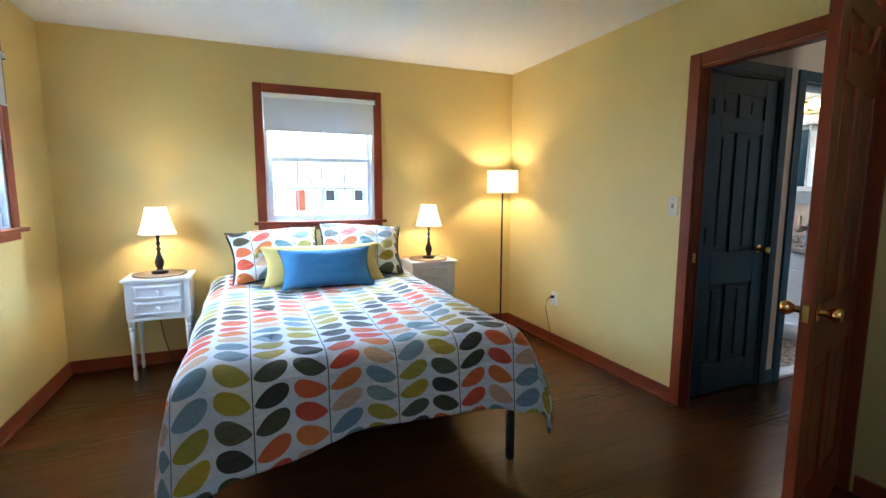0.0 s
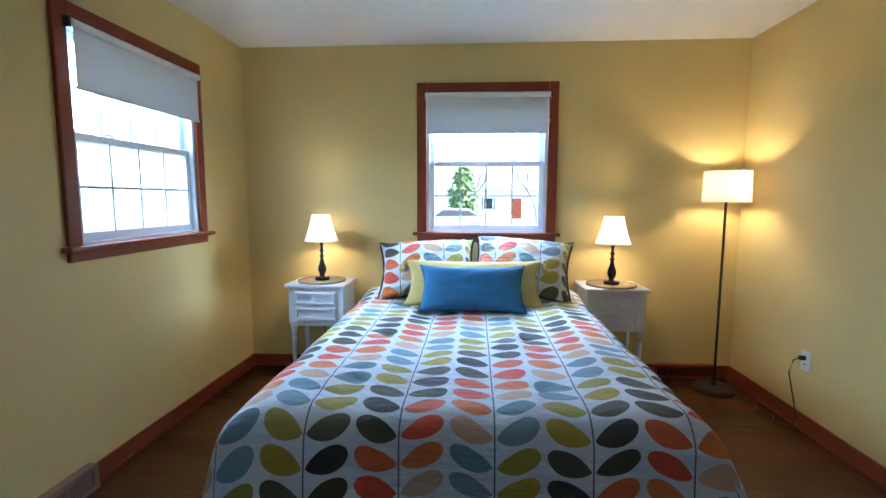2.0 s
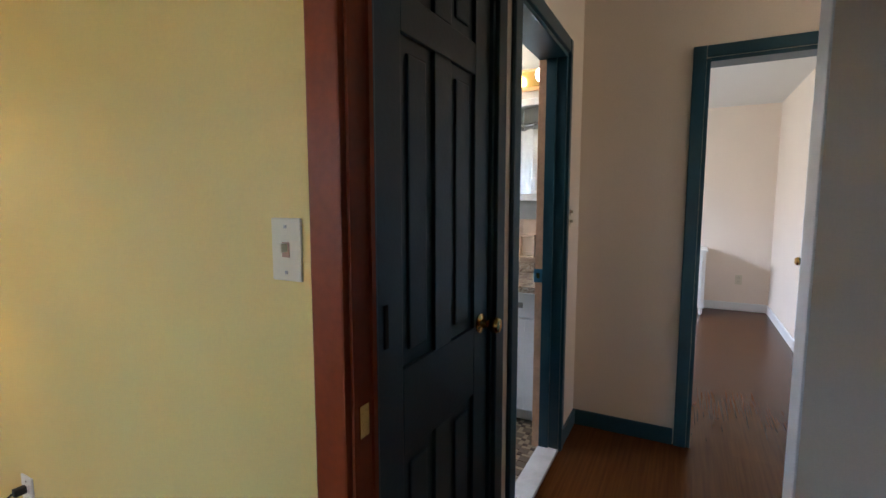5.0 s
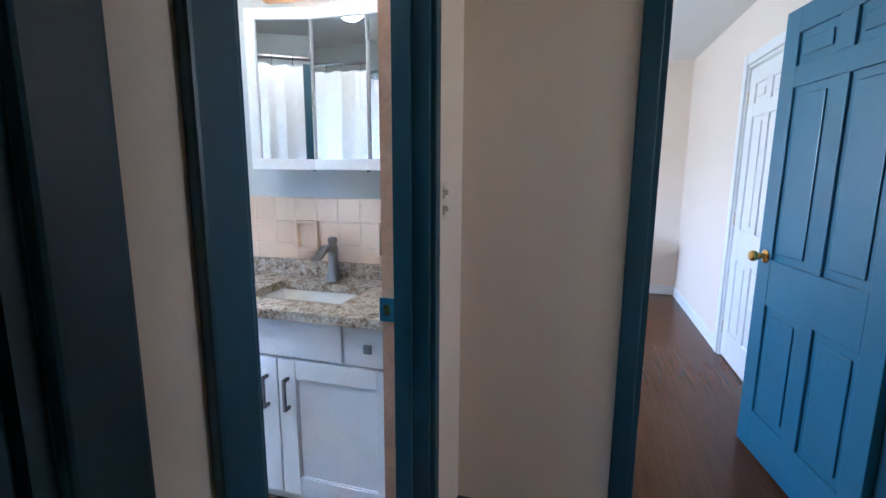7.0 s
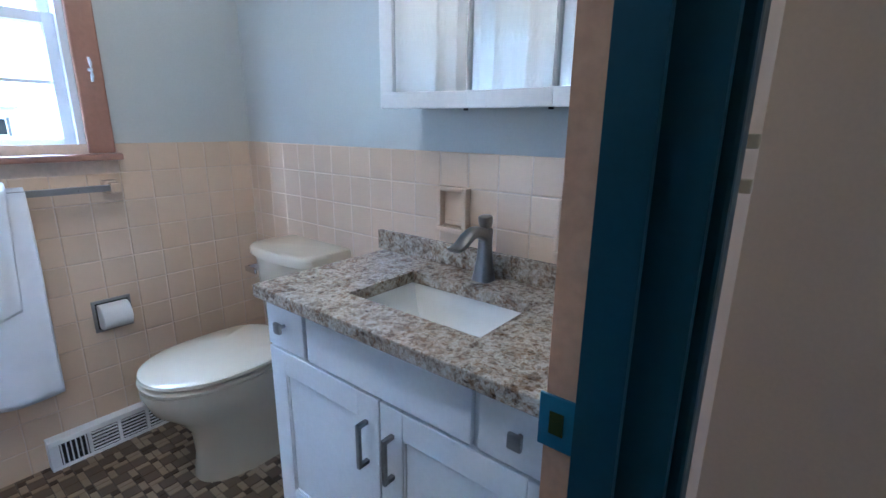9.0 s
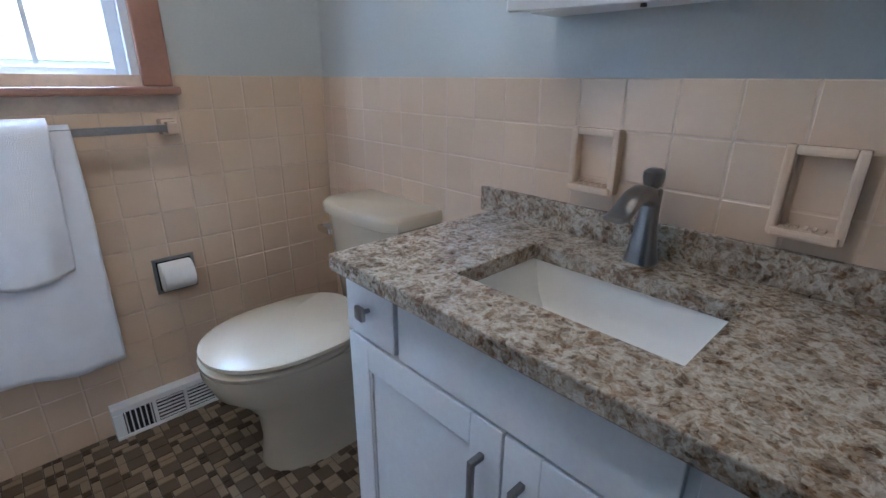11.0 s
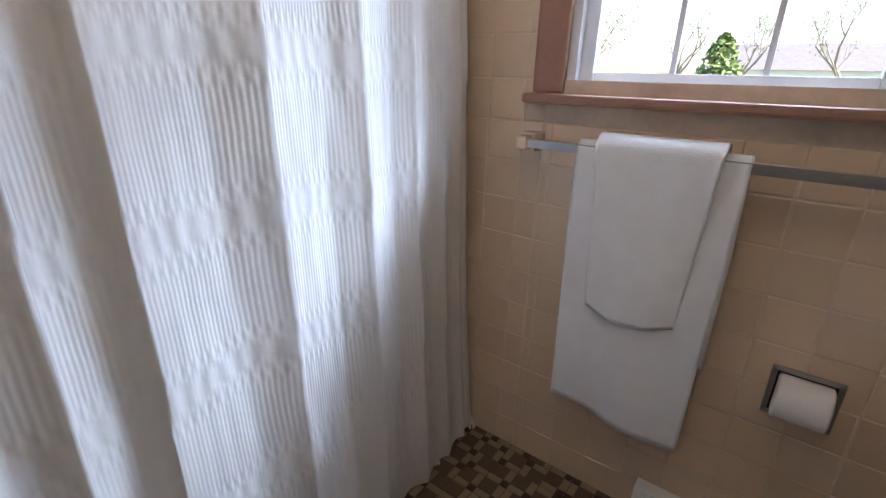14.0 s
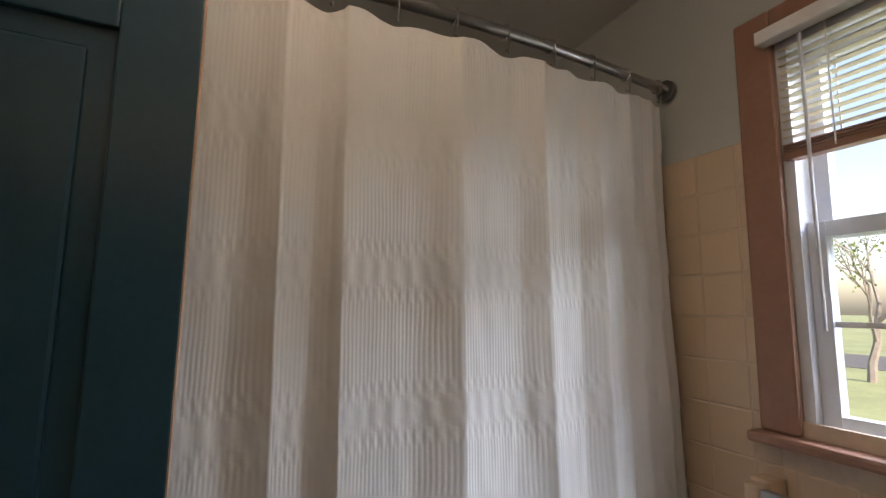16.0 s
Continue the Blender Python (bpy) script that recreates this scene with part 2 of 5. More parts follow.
def curtain_cloth(name):
    """White ribbed cotton with puckered bands."""
    m, ns, ln, b = nodes_of(name)
    uv, sep = ns.new("ShaderNodeUVMap"), ns.new("ShaderNodeSeparateXYZ")
    ln.new(uv.outputs[0], sep.inputs[0])
    u = calc(ns, ln, "ADD", sep.outputs[0], calc(ns, ln, "MULTIPLY", noise_node(ns, ln, 7, 2, coords="UV"), 0.010))
    v = calc(ns, ln, "ADD", sep.outputs[1], calc(ns, ln, "MULTIPLY", noise_node(ns, ln, 4, 2, coords="UV"), 0.03))
    c = calc(ns, ln, "PINGPONG", v, 0.14)
    broad = calc(ns, ln, "SMOOTH_MIN", 1.0, calc(ns, ln, "MAXIMUM", 0.0, calc(ns, ln, "DIVIDE", calc(ns, ln, "SUBTRACT", 0.032, c), 0.016)), 0.2)
    narrow = calc(ns, ln, "MAXIMUM", 0.0, calc(ns, ln, "SUBTRACT", 1.0, calc(ns, ln, "DIVIDE", calc(ns, ln, "ABSOLUTE", calc(ns, ln, "SUBTRACT", c, 0.048)), 0.018)))
    plainly = calc(ns, ln, "MINIMUM", 1.0, calc(ns, ln, "DIVIDE", c, 0.07))
    wander = calc(ns, ln, "MULTIPLY", noise_node(ns, ln, 9, 3, coords="UV"), 5.0)
    blobs = calc(ns, ln, "MULTIPLY", calc(ns, ln, "SINE", calc(ns, ln, "ADD", calc(ns, ln, "MULTIPLY", u, 128.0), wander)), broad)
    small = calc(ns, ln, "MULTIPLY", calc(ns, ln, "SINE", calc(ns, ln, "ADD", calc(ns, ln, "MULTIPLY", u, 250.0), wander)), narrow)
    ribs = calc(ns, ln, "MULTIPLY", calc(ns, ln, "SINE", calc(ns, ln, "MULTIPLY", u, 520.0)), plainly)
    h = calc(ns, ln, "ADD", calc(ns, ln, "MULTIPLY", ribs, 0.10), calc(ns, ln, "ADD", calc(ns, ln, "MULTIPLY", blobs, 0.55), calc(ns, ln, "MULTIPLY", small, 0.42)))
    b.inputs["Base Color"].default_value = (0.83, 0.81, 0.78, 1)
    b.inputs["Roughness"].default_value = 0.85
    bump(ns, ln, b, h, 0.42, 0.005)
    tr = ns.new("ShaderNodeBsdfTranslucent")
    tr.inputs[0].default_value = (0.80, 0.77, 0.72, 1)
    mx = ns.new("ShaderNodeMixShader")
    mx.inputs[0].default_value = 0.22
    ln.new(b.outputs[0], mx.inputs[1])
    ln.new(tr.outputs[0], mx.inputs[2])
    ln.new(mx.outputs[0], ns["Material Output"].inputs[0])
    return m


def shade_cloth(name, colour, through_it):
    m, ns, ln, b = nodes_of(name)
    b.inputs["Base Color"].default_value, b.inputs["Roughness"].default_value = (*colour, 1), 0.8
    bump(ns, ln, b, noise_node(ns, ln, 400, 2), 0.1, 0.001)
    tr, mx = ns.new("ShaderNodeBsdfTranslucent"), ns.new("ShaderNodeMixShader")
    tr.inputs[0].default_value = (*colour, 1)
    mx.inputs[0].default_value = through_it
    ln.new(b.outputs[0], mx.inputs[1])
    ln.new(tr.outputs[0], mx.inputs[2])
    ln.new(mx.outputs[0], ns["Material Output"].inputs[0])
    return m


def glass(name):
    m, ns, ln, b = nodes_of(name)
    b.inputs["Base Color"].default_value, b.inputs["Roughness"].default_value = (0.97, 0.99, 1.0, 1), 0.0
    b.inputs["Transmission Weight"].default_value, b.inputs["IOR"].default_value = 1.0, 1.01
    return m


def glowing(name, colour, strength):
    m, ns, ln, b = nodes_of(name)
    b.inputs["Base Color"].default_value = (0.9, 0.9, 0.88, 1)
    b.inputs["Emission Color"].default_value, b.inputs["Emission Strength"].default_value = (*colour, 1), strength
    return m


YELLOW = plain("yellow_wall_paint", (0.68, 0.522, 0.185), 0.55, vary=0.05, scale=1.6, grain=140, relief=0.12, depth=0.0015)
CEILING = plain("ceiling_paint", (0.74, 0.73, 0.70), 0.8, vary=0.03, scale=1.2, grain=120)
CREAM = plain("cream_hall_paint", (0.74, 0.64, 0.53), 0.6, vary=0.05, scale=1.5, grain=140)
PALE = plain("pale_peach_paint", (0.78, 0.67, 0.565), 0.6, vary=0.04, scale=1.5, grain=140)
BATHGREY = plain("grey_bath_paint", (0.48, 0.495, 0.475), 0.32, vary=0.05, scale=1.5, grain=120)
REDWOOD = plain("red_brown_trim_paint", (0.21, 0.040, 0.011), 0.40, vary=0.18, scale=5, grain=70, relief=0.25, spec=0.3)
TEAL = plain("dark_teal_paint", (0.0135, 0.056, 0.084), 0.36, vary=0.15, scale=5, grain=80, relief=0.2)
BLUEDOOR = plain("blue_door_paint", (0.03, 0.14, 0.23), 0.36, vary=0.12, scale=5, grain=80, relief=0.2)
TAUPE = plain("taupe_trim_paint", (0.32, 0.17, 0.115), 0.4, vary=0.12, scale=6, grain=70, relief=0.2)
RAWWOOD = plain("bare_peach_edge", (0.56, 0.34, 0.21), 0.6, vary=0.2, scale=9, grain=60)
WHITE = plain("white_paint", (0.78, 0.78, 0.77), 0.38, vary=0.05, scale=5, grain=80)
VINYL = plain("white_vinyl_sash", (0.72, 0.75, 0.80), 0.4, vary=0.04, scale=4, grain=60)
TILE = plain("peach_glazed_tile", (0.66, 0.505, 0.36), 0.11, vary=0.05, scale=14, grain=90, relief=0.05, piece=0.07)
GROUT = plain("pale_grout", (0.62, 0.50, 0.39), 0.85, vary=0.15, scale=8)
MOSAIC = [plain("mosaic_tan", (0.112, 0.078, 0.049), 0.4, spec=0.3, vary=0.12, scale=30, piece=0.22),
          plain("mosaic_cream", (0.28, 0.215, 0.14), 0.4, spec=0.3, vary=0.12, scale=30, piece=0.15),
          plain("mosaic_brown", (0.055, 0.033, 0.020), 0.4, spec=0.3, vary=0.15, scale=30, piece=0.2)]
FLOORGROUT = plain("brown_grout", (0.085, 0.065, 0.045), 0.9, vary=0.2, scale=20)
BONE = plain("bone_porcelain", (0.56, 0.485, 0.36), 0.2, vary=0.02, scale=3, grain=4, relief=0.0)
BASIN = plain("white_porcelain", (0.80, 0.78, 0.73), 0.08, vary=0.02, scale=3, relief=0.0)
NICKEL = plain("brushed_nickel", (0.34, 0.33, 0.32), 0.3, 1.0, vary=0.1, scale=20, grain=200)
PEWTER = plain("dark_pewter", (0.27, 0.265, 0.26), 0.3, 1.0, vary=0.1, scale=20, grain=200)
CHROME = plain("chrome", (0.72, 0.72, 0.73), 0.08, 1.0, vary=0.02, relief=0.0)
BRASS = plain("polished_brass", (0.75, 0.47, 0.13), 0.16, 1.0, vary=0.06, scale=30, relief=0.02)
BLACK = plain("black_metal", (0.014, 0.012, 0.011), 0.5, 0.0, vary=0.2, scale=20)
BRONZE = plain("dark_bronze_wood", (0.030, 0.018, 0.012), 0.3, vary=0.25, scale=20)
TOWEL = plain("white_terry_cloth", (0.80, 0.80, 0.82), 0.95, vary=0.04, scale=20, grain=420, relief=0.6, depth=0.004)
BLUECLOTH = plain("blue_velvet", (0.055, 0.185, 0.34), 0.8, vary=0.14, scale=10, grain=300, relief=0.3)
MUSTARD = plain("mustard_cloth", (0.62, 0.47, 0.14), 0.85, vary=0.12, scale=10, grain=300, relief=0.3)
DARKCLOTH = plain("dark_piping_cloth", (0.035, 0.032, 0.03), 0.9, vary=0.15)
JUTE = plain("woven_jute", (0.50, 0.36, 0.20), 0.9, vary=0.2, scale=30, grain=220, relief=0.6)
JUTEDARK = plain("woven_jute_rim", (0.26, 0.17, 0.09), 0.9, vary=0.2, scale=30, grain=220, relief=0.6)
IVORY = plain("ivory_plastic", (0.62, 0.56, 0.42), 0.4, vary=0.04)
DARK = plain("dark_slot", (0.012, 0.011, 0.010), 0.8, vary=0.2)
STONE = plain("marble_threshold", (0.55, 0.55, 0.54), 0.2, vary=0.15, scale=6, grain=25)
OAK = plain("light_bar_oak", (0.50, 0.30, 0.13), 0.4, vary=0.2, scale=8, stretch=(8, 1, 8))
PAPER = plain("tissue_paper", (0.82, 0.80, 0.78), 0.95, vary=0.03)
PRINT, FLOORWOOD, GRANITE = leaf_print("leaf_print_cotton"), wood_floor("red_oak_floor"), granite("mottled_quartz")
CURTAIN, GLASS = curtain_cloth("ribbed_curtain_cotton"), glass("window_glass")
LAMPSHADE, ROLLER = shade_cloth("lamp_shade_cloth", (0.80, 0.75, 0.67), 0.48), shade_cloth("roller_shade_cloth", (0.62, 0.61, 0.60), 0.015)
BULB = glowing("lit_bulb", (1.0, 0.80, 0.55), 1.6)
MIRROR = plain("mirror_silver", (0.70, 0.73, 0.74), 0.02, 1.0, vary=0.0, relief=0.0)
GRASS = plain("lawn_grass", (0.15, 0.175, 0.08), 0.95, vary=0.3, scale=0.6, grain=8)
BARK = plain("grey_bark", (0.22, 0.19, 0.16), 0.9, vary=0.25, scale=6)
LEAF = plain("spring_leaf", (0.13, 0.19, 0.05), 0.8, vary=0.3, scale=3)
SIDING = plain("white_siding", (0.62, 0.62, 0.60), 0.7, vary=0.06, scale=1)
ROOF = plain("grey_shingle", (0.13, 0.12, 0.12), 0.9, vary=0.2, scale=3)
ASPHALT = plain("asphalt", (0.06, 0.06, 0.06), 0.9, vary=0.2, scale=2)
CARPAINT = plain("silver_car_paint", (0.45, 0.47, 0.50), 0.25, 0.5, vary=0.03)
RUBBER = plain("tyre_rubber", (0.02, 0.02, 0.02), 0.8, vary=0.2)


# ---- mesh helpers ----
def part(name, bm, material, parent=None, label="", smooth=False):
    """Links a bmesh as one mesh object, under a thing or a part."""
    bmesh.ops.recalc_face_normals(bm, faces=bm.faces)
    me = bpy.data.meshes.new(name)
    bm.to_mesh(me)
    bm.free()
    me.materials.append(material)
    if smooth:
        for p in me.polygons:
            p.use_smooth = True
        me.set_sharp_from_angle(angle=radians(42))
    ob = new(name, me)
    ob.parent = parent
    if label:
        ob["label"] = label
    return ob


def thing(name, m, label, category, group="", kind=""):
    ob = new(name)
    ob.empty_display_size = 0.1
    ob.matrix_world = m
    return tagged(ob, label, category, group, kind)


def structure(name, bm, material, label, category, smooth=False):
    return tagged(part(name, bm, material, None, "", smooth), label, category, "", "structure")


def add_box(bm, x0, x1, y0, y1, z0, z1, bevel=0.0):
    vs = bmesh.ops.create_cube(bm, size=1)["verts"]
    for v in vs:
        v.co = ((x0 + x1) / 2 + v.co.x * (x1 - x0), (y0 + y1) / 2 + v.co.y * (y1 - y0), (z0 + z1) / 2 + v.co.z * (z1 - z0))
    if bevel:
        bmesh.ops.bevel(bm, geom=list({e for v in vs for e in v.link_edges}), offset=bevel, segments=2, affect="EDGES", profile=0.6)
    return bm


def box(*a, bevel=0.0):
    return add_box(bmesh.new(), *a, bevel=bevel)


def boxes(*many, bevel=0.0):
    bm = bmesh.new()
    for a in many:
        add_box(bm, *a, bevel=bevel)
    return bm


def add_rings(bm, rings, cap=True, loop=False):
    """Skins a list of rings of points."""
    made = [[bm.verts.new(p) for p in r] for r in rings]
    n = len(made[0])
    pairs = list(zip(made, made[1:])) + ([(made[-1], made[0])] if loop else [])
    for a, b in pairs:
        for k in range(n):
            bm.faces.new((a[k], a[(k + 1) % n], b[(k + 1) % n], b[k]))
    if cap and not loop:
        bm.faces.new(made[0][::-1])
        bm.faces.new(made[-1])
    return bm


def add_lathe(bm, x, y, profile, seg=24, cap=True):
    return add_rings(bm, [[(x + r * math.cos(2 * math.pi * k / seg), y + r * math.sin(2 * math.pi * k / seg), z) for k in range(seg)] for r, z in profile], cap)


def lathe(x, y, profile, seg=24, cap=True):
    return add_lathe(bmesh.new(), x, y, profile, seg, cap)


def add_tube(bm, pts, r, seg=10):
    pts = [Vector(p) for p in pts]
    rings = []
    for k, p in enumerate(pts):
        d = (pts[min(k + 1, len(pts) - 1)] - pts[max(k - 1, 0)]).normalized()
        a = d.cross(Vector((0, 0, 1)))
        a = a.normalized() if a.length > 1e-3 else Vector((1, 0, 0))
        b = d.cross(a).normalized()
        rr = r[k] if isinstance(r, (list, tuple)) else r
        rings.append([p + rr * (math.cos(2 * math.pi * j / seg) * a + math.sin(2 * math.pi * j / seg) * b) for j in range(seg)])
    return add_rings(bm, rings)


def tube(pts, r, seg=10):
    return add_tube(bmesh.new(), pts, r, seg)


def sheet(fn, nu, nv, uv=None):
    """A skin fn(u, v) over the unit square, with uv(u, v) as its UVs."""
    bm = bmesh.new()
    grid = [[bm.verts.new(fn(i / nu, j / nv)) for j in range(nv + 1)] for i in range(nu + 1)]
    layer = bm.loops.layers.uv.new("UVMap")
    for i in range(nu):
        for j in range(nv):
            f = bm.faces.new((grid[i][j], grid[i + 1][j], grid[i + 1][j + 1], grid[i][j + 1]))
            f.smooth = True
            if uv:
                for lp, (a, b) in zip(f.loops, ((i, j), (i + 1, j), (i + 1, j + 1), (i, j + 1))):
                    lp[layer].uv = uv(a / nu, b / nv)
    return bm


def lerp(a, b, t):
    return a + (b - a) * t


def smooth01(t):
    t = max(0.0, min(1.0, t))
    return t * t * (3 - 2 * t)


# ---- the structure: bedroom, hall, bath and second bedroom ----
H = 2.44
structure("floor", box(-0.12, 9.75, -4.62, 0.13, -0.12, 0.0), FLOORWOOD, "red-brown wooden plank floor of bedroom and hall", "floor")
structure("ceiling", box(-0.12, 9.75, -4.62, 0.13, H, H + 0.12), CEILING, "flat white painted ceiling over all rooms", "ceiling")


def wall(name, material, label, *many):
    return structure(name, boxes(*many), material, label, "wall")


def pierced(x0, x1, y0, y1, along, holes):
    """Boxes of a wall with openings (start, end, bottom, top) along x or y."""
    out, at, end = [], (x0 if along == "x" else y0), (x1 if along == "x" else y1)
    for a, b, lo, hi in sorted(holes):
        runs = [(at, a, 0.0, H), (a, b, 0.0, lo), (a, b, hi, H)]
        out += [r for r in runs if r[1] - r[0] > 1e-4 and r[3] - r[2] > 1e-4]
        at = b
    out.append((at, end, 0.0, H))
    return [(a, b, y0, y1, lo, hi) if along == "x" else (x0, x1, a, b, lo, hi) for a, b, lo, hi in out]


WIN_B, WIN_L, WIN_T = (1.393, 2.283, 1.05, 2.095), (-1.555, -0.652, 1.085, 2.085), (4.8075, 5.4675, 1.145, 2.075)
wall("wall_north_bedroom", YELLOW, "yellow painted bedroom wall behind the bed", *pierced(0.0, 3.67, 0.0, 0.12, "x", [WIN_B]))
wall("wall_west_bedroom", YELLOW, "yellow painted bedroom wall with a side window", *pierced(-0.12, 0.0, -4.5, 0.12, "y", [WIN_L]))
# this wall's opening is made up, to let in light for the bed's foot
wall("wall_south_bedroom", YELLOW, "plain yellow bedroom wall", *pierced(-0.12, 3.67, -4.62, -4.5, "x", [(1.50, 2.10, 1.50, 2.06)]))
# the bedroom's east wall: yellow skin towards the bedroom, cream towards the hall
wall("wall_east_bedroom", YELLOW, "yellow painted wall beside the bedroom doorway", *pierced(3.67, 3.725, -4.5, 0.12, "y", [(-2.89, -2.079, 0.0, 2.03)]))
wall("wall_north_hall", CREAM, "cream hall wall with closet and bath doors", *pierced(3.725, 5.78, -2.03, -1.97, "x", [(3.795, 4.44, 0.0, 2.04), (4.67, 5.41, 0.0, 2.04)]))
wall("wall_south_bath", BATHGREY, "grey bath wall beside the door", *pierced(3.725, 6.10, -1.97, -1.90, "x", [(3.795, 4.44, 0.0, 2.04), (4.67, 5.41, 0.0, 2.04)]))
wall("wall_east_hall", CREAM, "cream end wall of the hall with a doorway", *pierced(5.78, 5.84, -4.5, -1.97, "y", [(-3.41, -2.635, 0.0, 2.03)]))
wall("wall_west_second_bedroom", PALE, "pale peach wall of the second bedroom", *pierced(5.84, 5.90, -3.60, -1.97, "y", [(-3.41, -2.635, 0.0, 2.03)]), (5.90, 6.22, -1.97, -1.90, 0, H), (6.16, 6.22, -1.90, 0.0, 0, H))
wall("wall_stub_hall", CREAM, "cream wall end at the turn of the hall", (4.70, 4.83, -4.5, -2.91, 0, H))
# white board brightens the wall's end, standing in for daylight from the bath
structure("lit_wall_end", box(4.697, 4.833, -2.909, -2.901, 0, H - 0.002, bevel=0.003), WHITE, "glossy white board added for the daylight on the wall's end", "trim")
# the small opening here is made up, to brighten the hall
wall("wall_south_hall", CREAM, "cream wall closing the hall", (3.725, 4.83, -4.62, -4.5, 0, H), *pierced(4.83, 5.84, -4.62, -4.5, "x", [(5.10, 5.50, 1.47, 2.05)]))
wall("wall_east_bath", BATHGREY, "glossy grey bath wall over peach tile", (6.10, 6.16, -1.97, 0.12, 0, H))
wall("wall_north_bath", BATHGREY, "grey bath wall with a window", *pierced(3.725, 6.10, 0.0, 0.12, "x", [WIN_T]))
wall("wall_tub_back", BATHGREY, "grey wall behind the tub", (3.729, 3.741, -1.458, -0.002, 0, H - 0.002))
wall("wall_tub_end", BATHGREY, "grey wall between closet and tub", (3.725, 4.44, -1.56, -1.46, 0, H), (4.38, 4.44, -1.90, -1.56, 0, H))
wall("wall_north_second_bedroom", PALE, "pale wall of the second bedroom with a window", *pierced(6.22, 9.63, 0.0, 0.12, "x", [(7.0, 8.6, 0.9, 2.1)]))
wall("wall_east_second_bedroom", PALE, "pale peach far wall of the second bedroom", (9.63, 9.75, -3.6, 0.12, 0, H))
wall("wall_south_second_bedroom", PALE, "pale peach wall with a white closet door", *pierced(5.90, 9.63, -3.60, -3.48, "x", [(7.20, 7.92, 0.0, 2.03)]))
structure("closet_back", box(7.1, 8.0, -4.2, -4.1, 0, H), PALE, "plain back wall of a shut closet", "wall")


def base_run(name, material, label, *many):
    bm = bmesh.new()
    for a in many:
        add_box(bm, *a, bevel=0.004)
    return structure(name, bm, material, label, "baseboard")


base_run("baseboard_bedroom", REDWOOD, "red-brown painted bedroom baseboard", (0.014, 3.656, -0.014, 0, 0, 0.09), (0, 0.014, -4.5, 0, 0, 0.09),
         (3.656, 3.67, -2.004, 0, 0, 0.09), (3.656, 3.67, -4.5, -2.98, 0, 0.09), (0.014, 3.656, -4.5, -4.486, 0, 0.09))
base_run("baseboard_bedroom_shoe", REDWOOD, "red-brown quarter round moulding along the floor", (0.014, 0.026, -4.48, -0.02, 0, 0.018), (3.644, 3.656, -2.003, -0.02, 0, 0.018), (0.03, 3.64, -0.026, -0.014, 0, 0.018))
base_run("baseboard_hall", TEAL, "dark teal hall baseboard", (5.461, 5.78, -2.044, -2.03, 0, 0.09), (5.766, 5.78, -2.567, -2.044, 0, 0.09),
         (4.52, 4.60, -2.044, -2.03, 0, 0.09))
base_run("baseboard_second_bedroom", WHITE, "white baseboard of the second bedroom", (9.616, 9.63, -3.466, 0, 0, 0.10), (5.90, 7.13, -3.48, -3.466, 0, 0.10), (7.99, 9.616, -3.48, -3.466, 0, 0.10))
structure("bath_floor", box(4.44, 6.10, -1.93, -0.004, 0.0, 0.006), FLOORGROUT, "brown grout bed under the bath mosaic", "floor")
structure("threshold", box(4.672, 5.408, -2.035, -1.93, 0.0, 0.02, bevel=0.004), STONE, "grey marble threshold in the bath doorway", "threshold")


# ---- door casings ----
def casing(name, material, label, m, width, height, board=0.07, deep=0.115, both=True, first=None, last=None, jamb=0.016):
    """A door frame: local x along the wall, y into it; face at y = 0."""
    top = thing(name, m, label, "door frame", "", "structure")
    for side, x in (("left", -(first or board) - 0.003), ("right", width + 0.003)):
        wide = (first or board) if side == "left" else (last or board)
        part("casing_board", box(x, x + wide, -0.018, 0.0, 0, height + board, bevel=0.005), material, top)
        if both:
            part("casing_board", box(x, x + board, deep, deep + 0.018, 0, height + board, bevel=0.005), material, top)
    part("casing_head", box(-0.001, width + 0.001, -0.017, 0.0, height + 0.003, height + board - 0.001, bevel=0.005), material, top)
    part("jamb", box(-0.002, jamb, -0.004, deep + 0.004, 0, height - 0.001), material, top)
    part("jamb", box(width - 0.016, width + 0.002, -0.004, deep + 0.004, 0, height - 0.001), material, top)
    part("head_jamb", box(jamb + 0.001, width - 0.017, -0.004, deep + 0.004, height - 0.018, height + 0.001), material, top)
    return top


casing_bed = casing("door_frame_bedroom", REDWOOD, "red-brown painted frame of the bedroom doorway", pose(3.67, -2.079, 0, 0, 0, -90), 0.811, 2.03, board=0.072, deep=0.055, both=False, jamb=0.004)
part("door_stop", boxes((0.004, 0.010, 0.046, 0.058, 0, 2.0), (0.783, 0.795, 0.036, 0.058, 0, 2.0)), REDWOOD, casing_bed)
part("strike_plate", boxes((0.004, 0.0065, 0.010, 0.036, 0.90, 0.96)), BRASS, casing_bed, "worn brass strike plate")
casing("door_frame_closet", TEAL, "dark teal painted frame of the hall closet", pose(3.795, -2.03, 0), 0.645, 2.04, board=0.07, deep=0.13, both=False, first=0.06)
casing_bath = casing("door_frame_bath", TEAL, "dark teal painted frame of the bath doorway", pose(4.67, -2.03, 0), 0.74, 2.04, board=0.07, deep=0.13, both=False, last=0.046)
part("door_stop", boxes((0.712, 0.724, 0.045, 0.095, 0, 2.02), (0.016, 0.028, 0.045, 0.095, 0, 2.02)), TEAL, casing_bath)
part("bare_edge", boxes((0.719, 0.7235, 0.096, 0.1335, 0, 2.02)), RAWWOOD, casing_bath, "bare peach inner edge of the jamb")
strike = part("strike_plate", box(0.7145, 0.7185, 0.094, 0.140, 0.905, 0.975, bevel=0.001), BLUEDOOR, casing_bath, "paint-smeared metal strike plate")
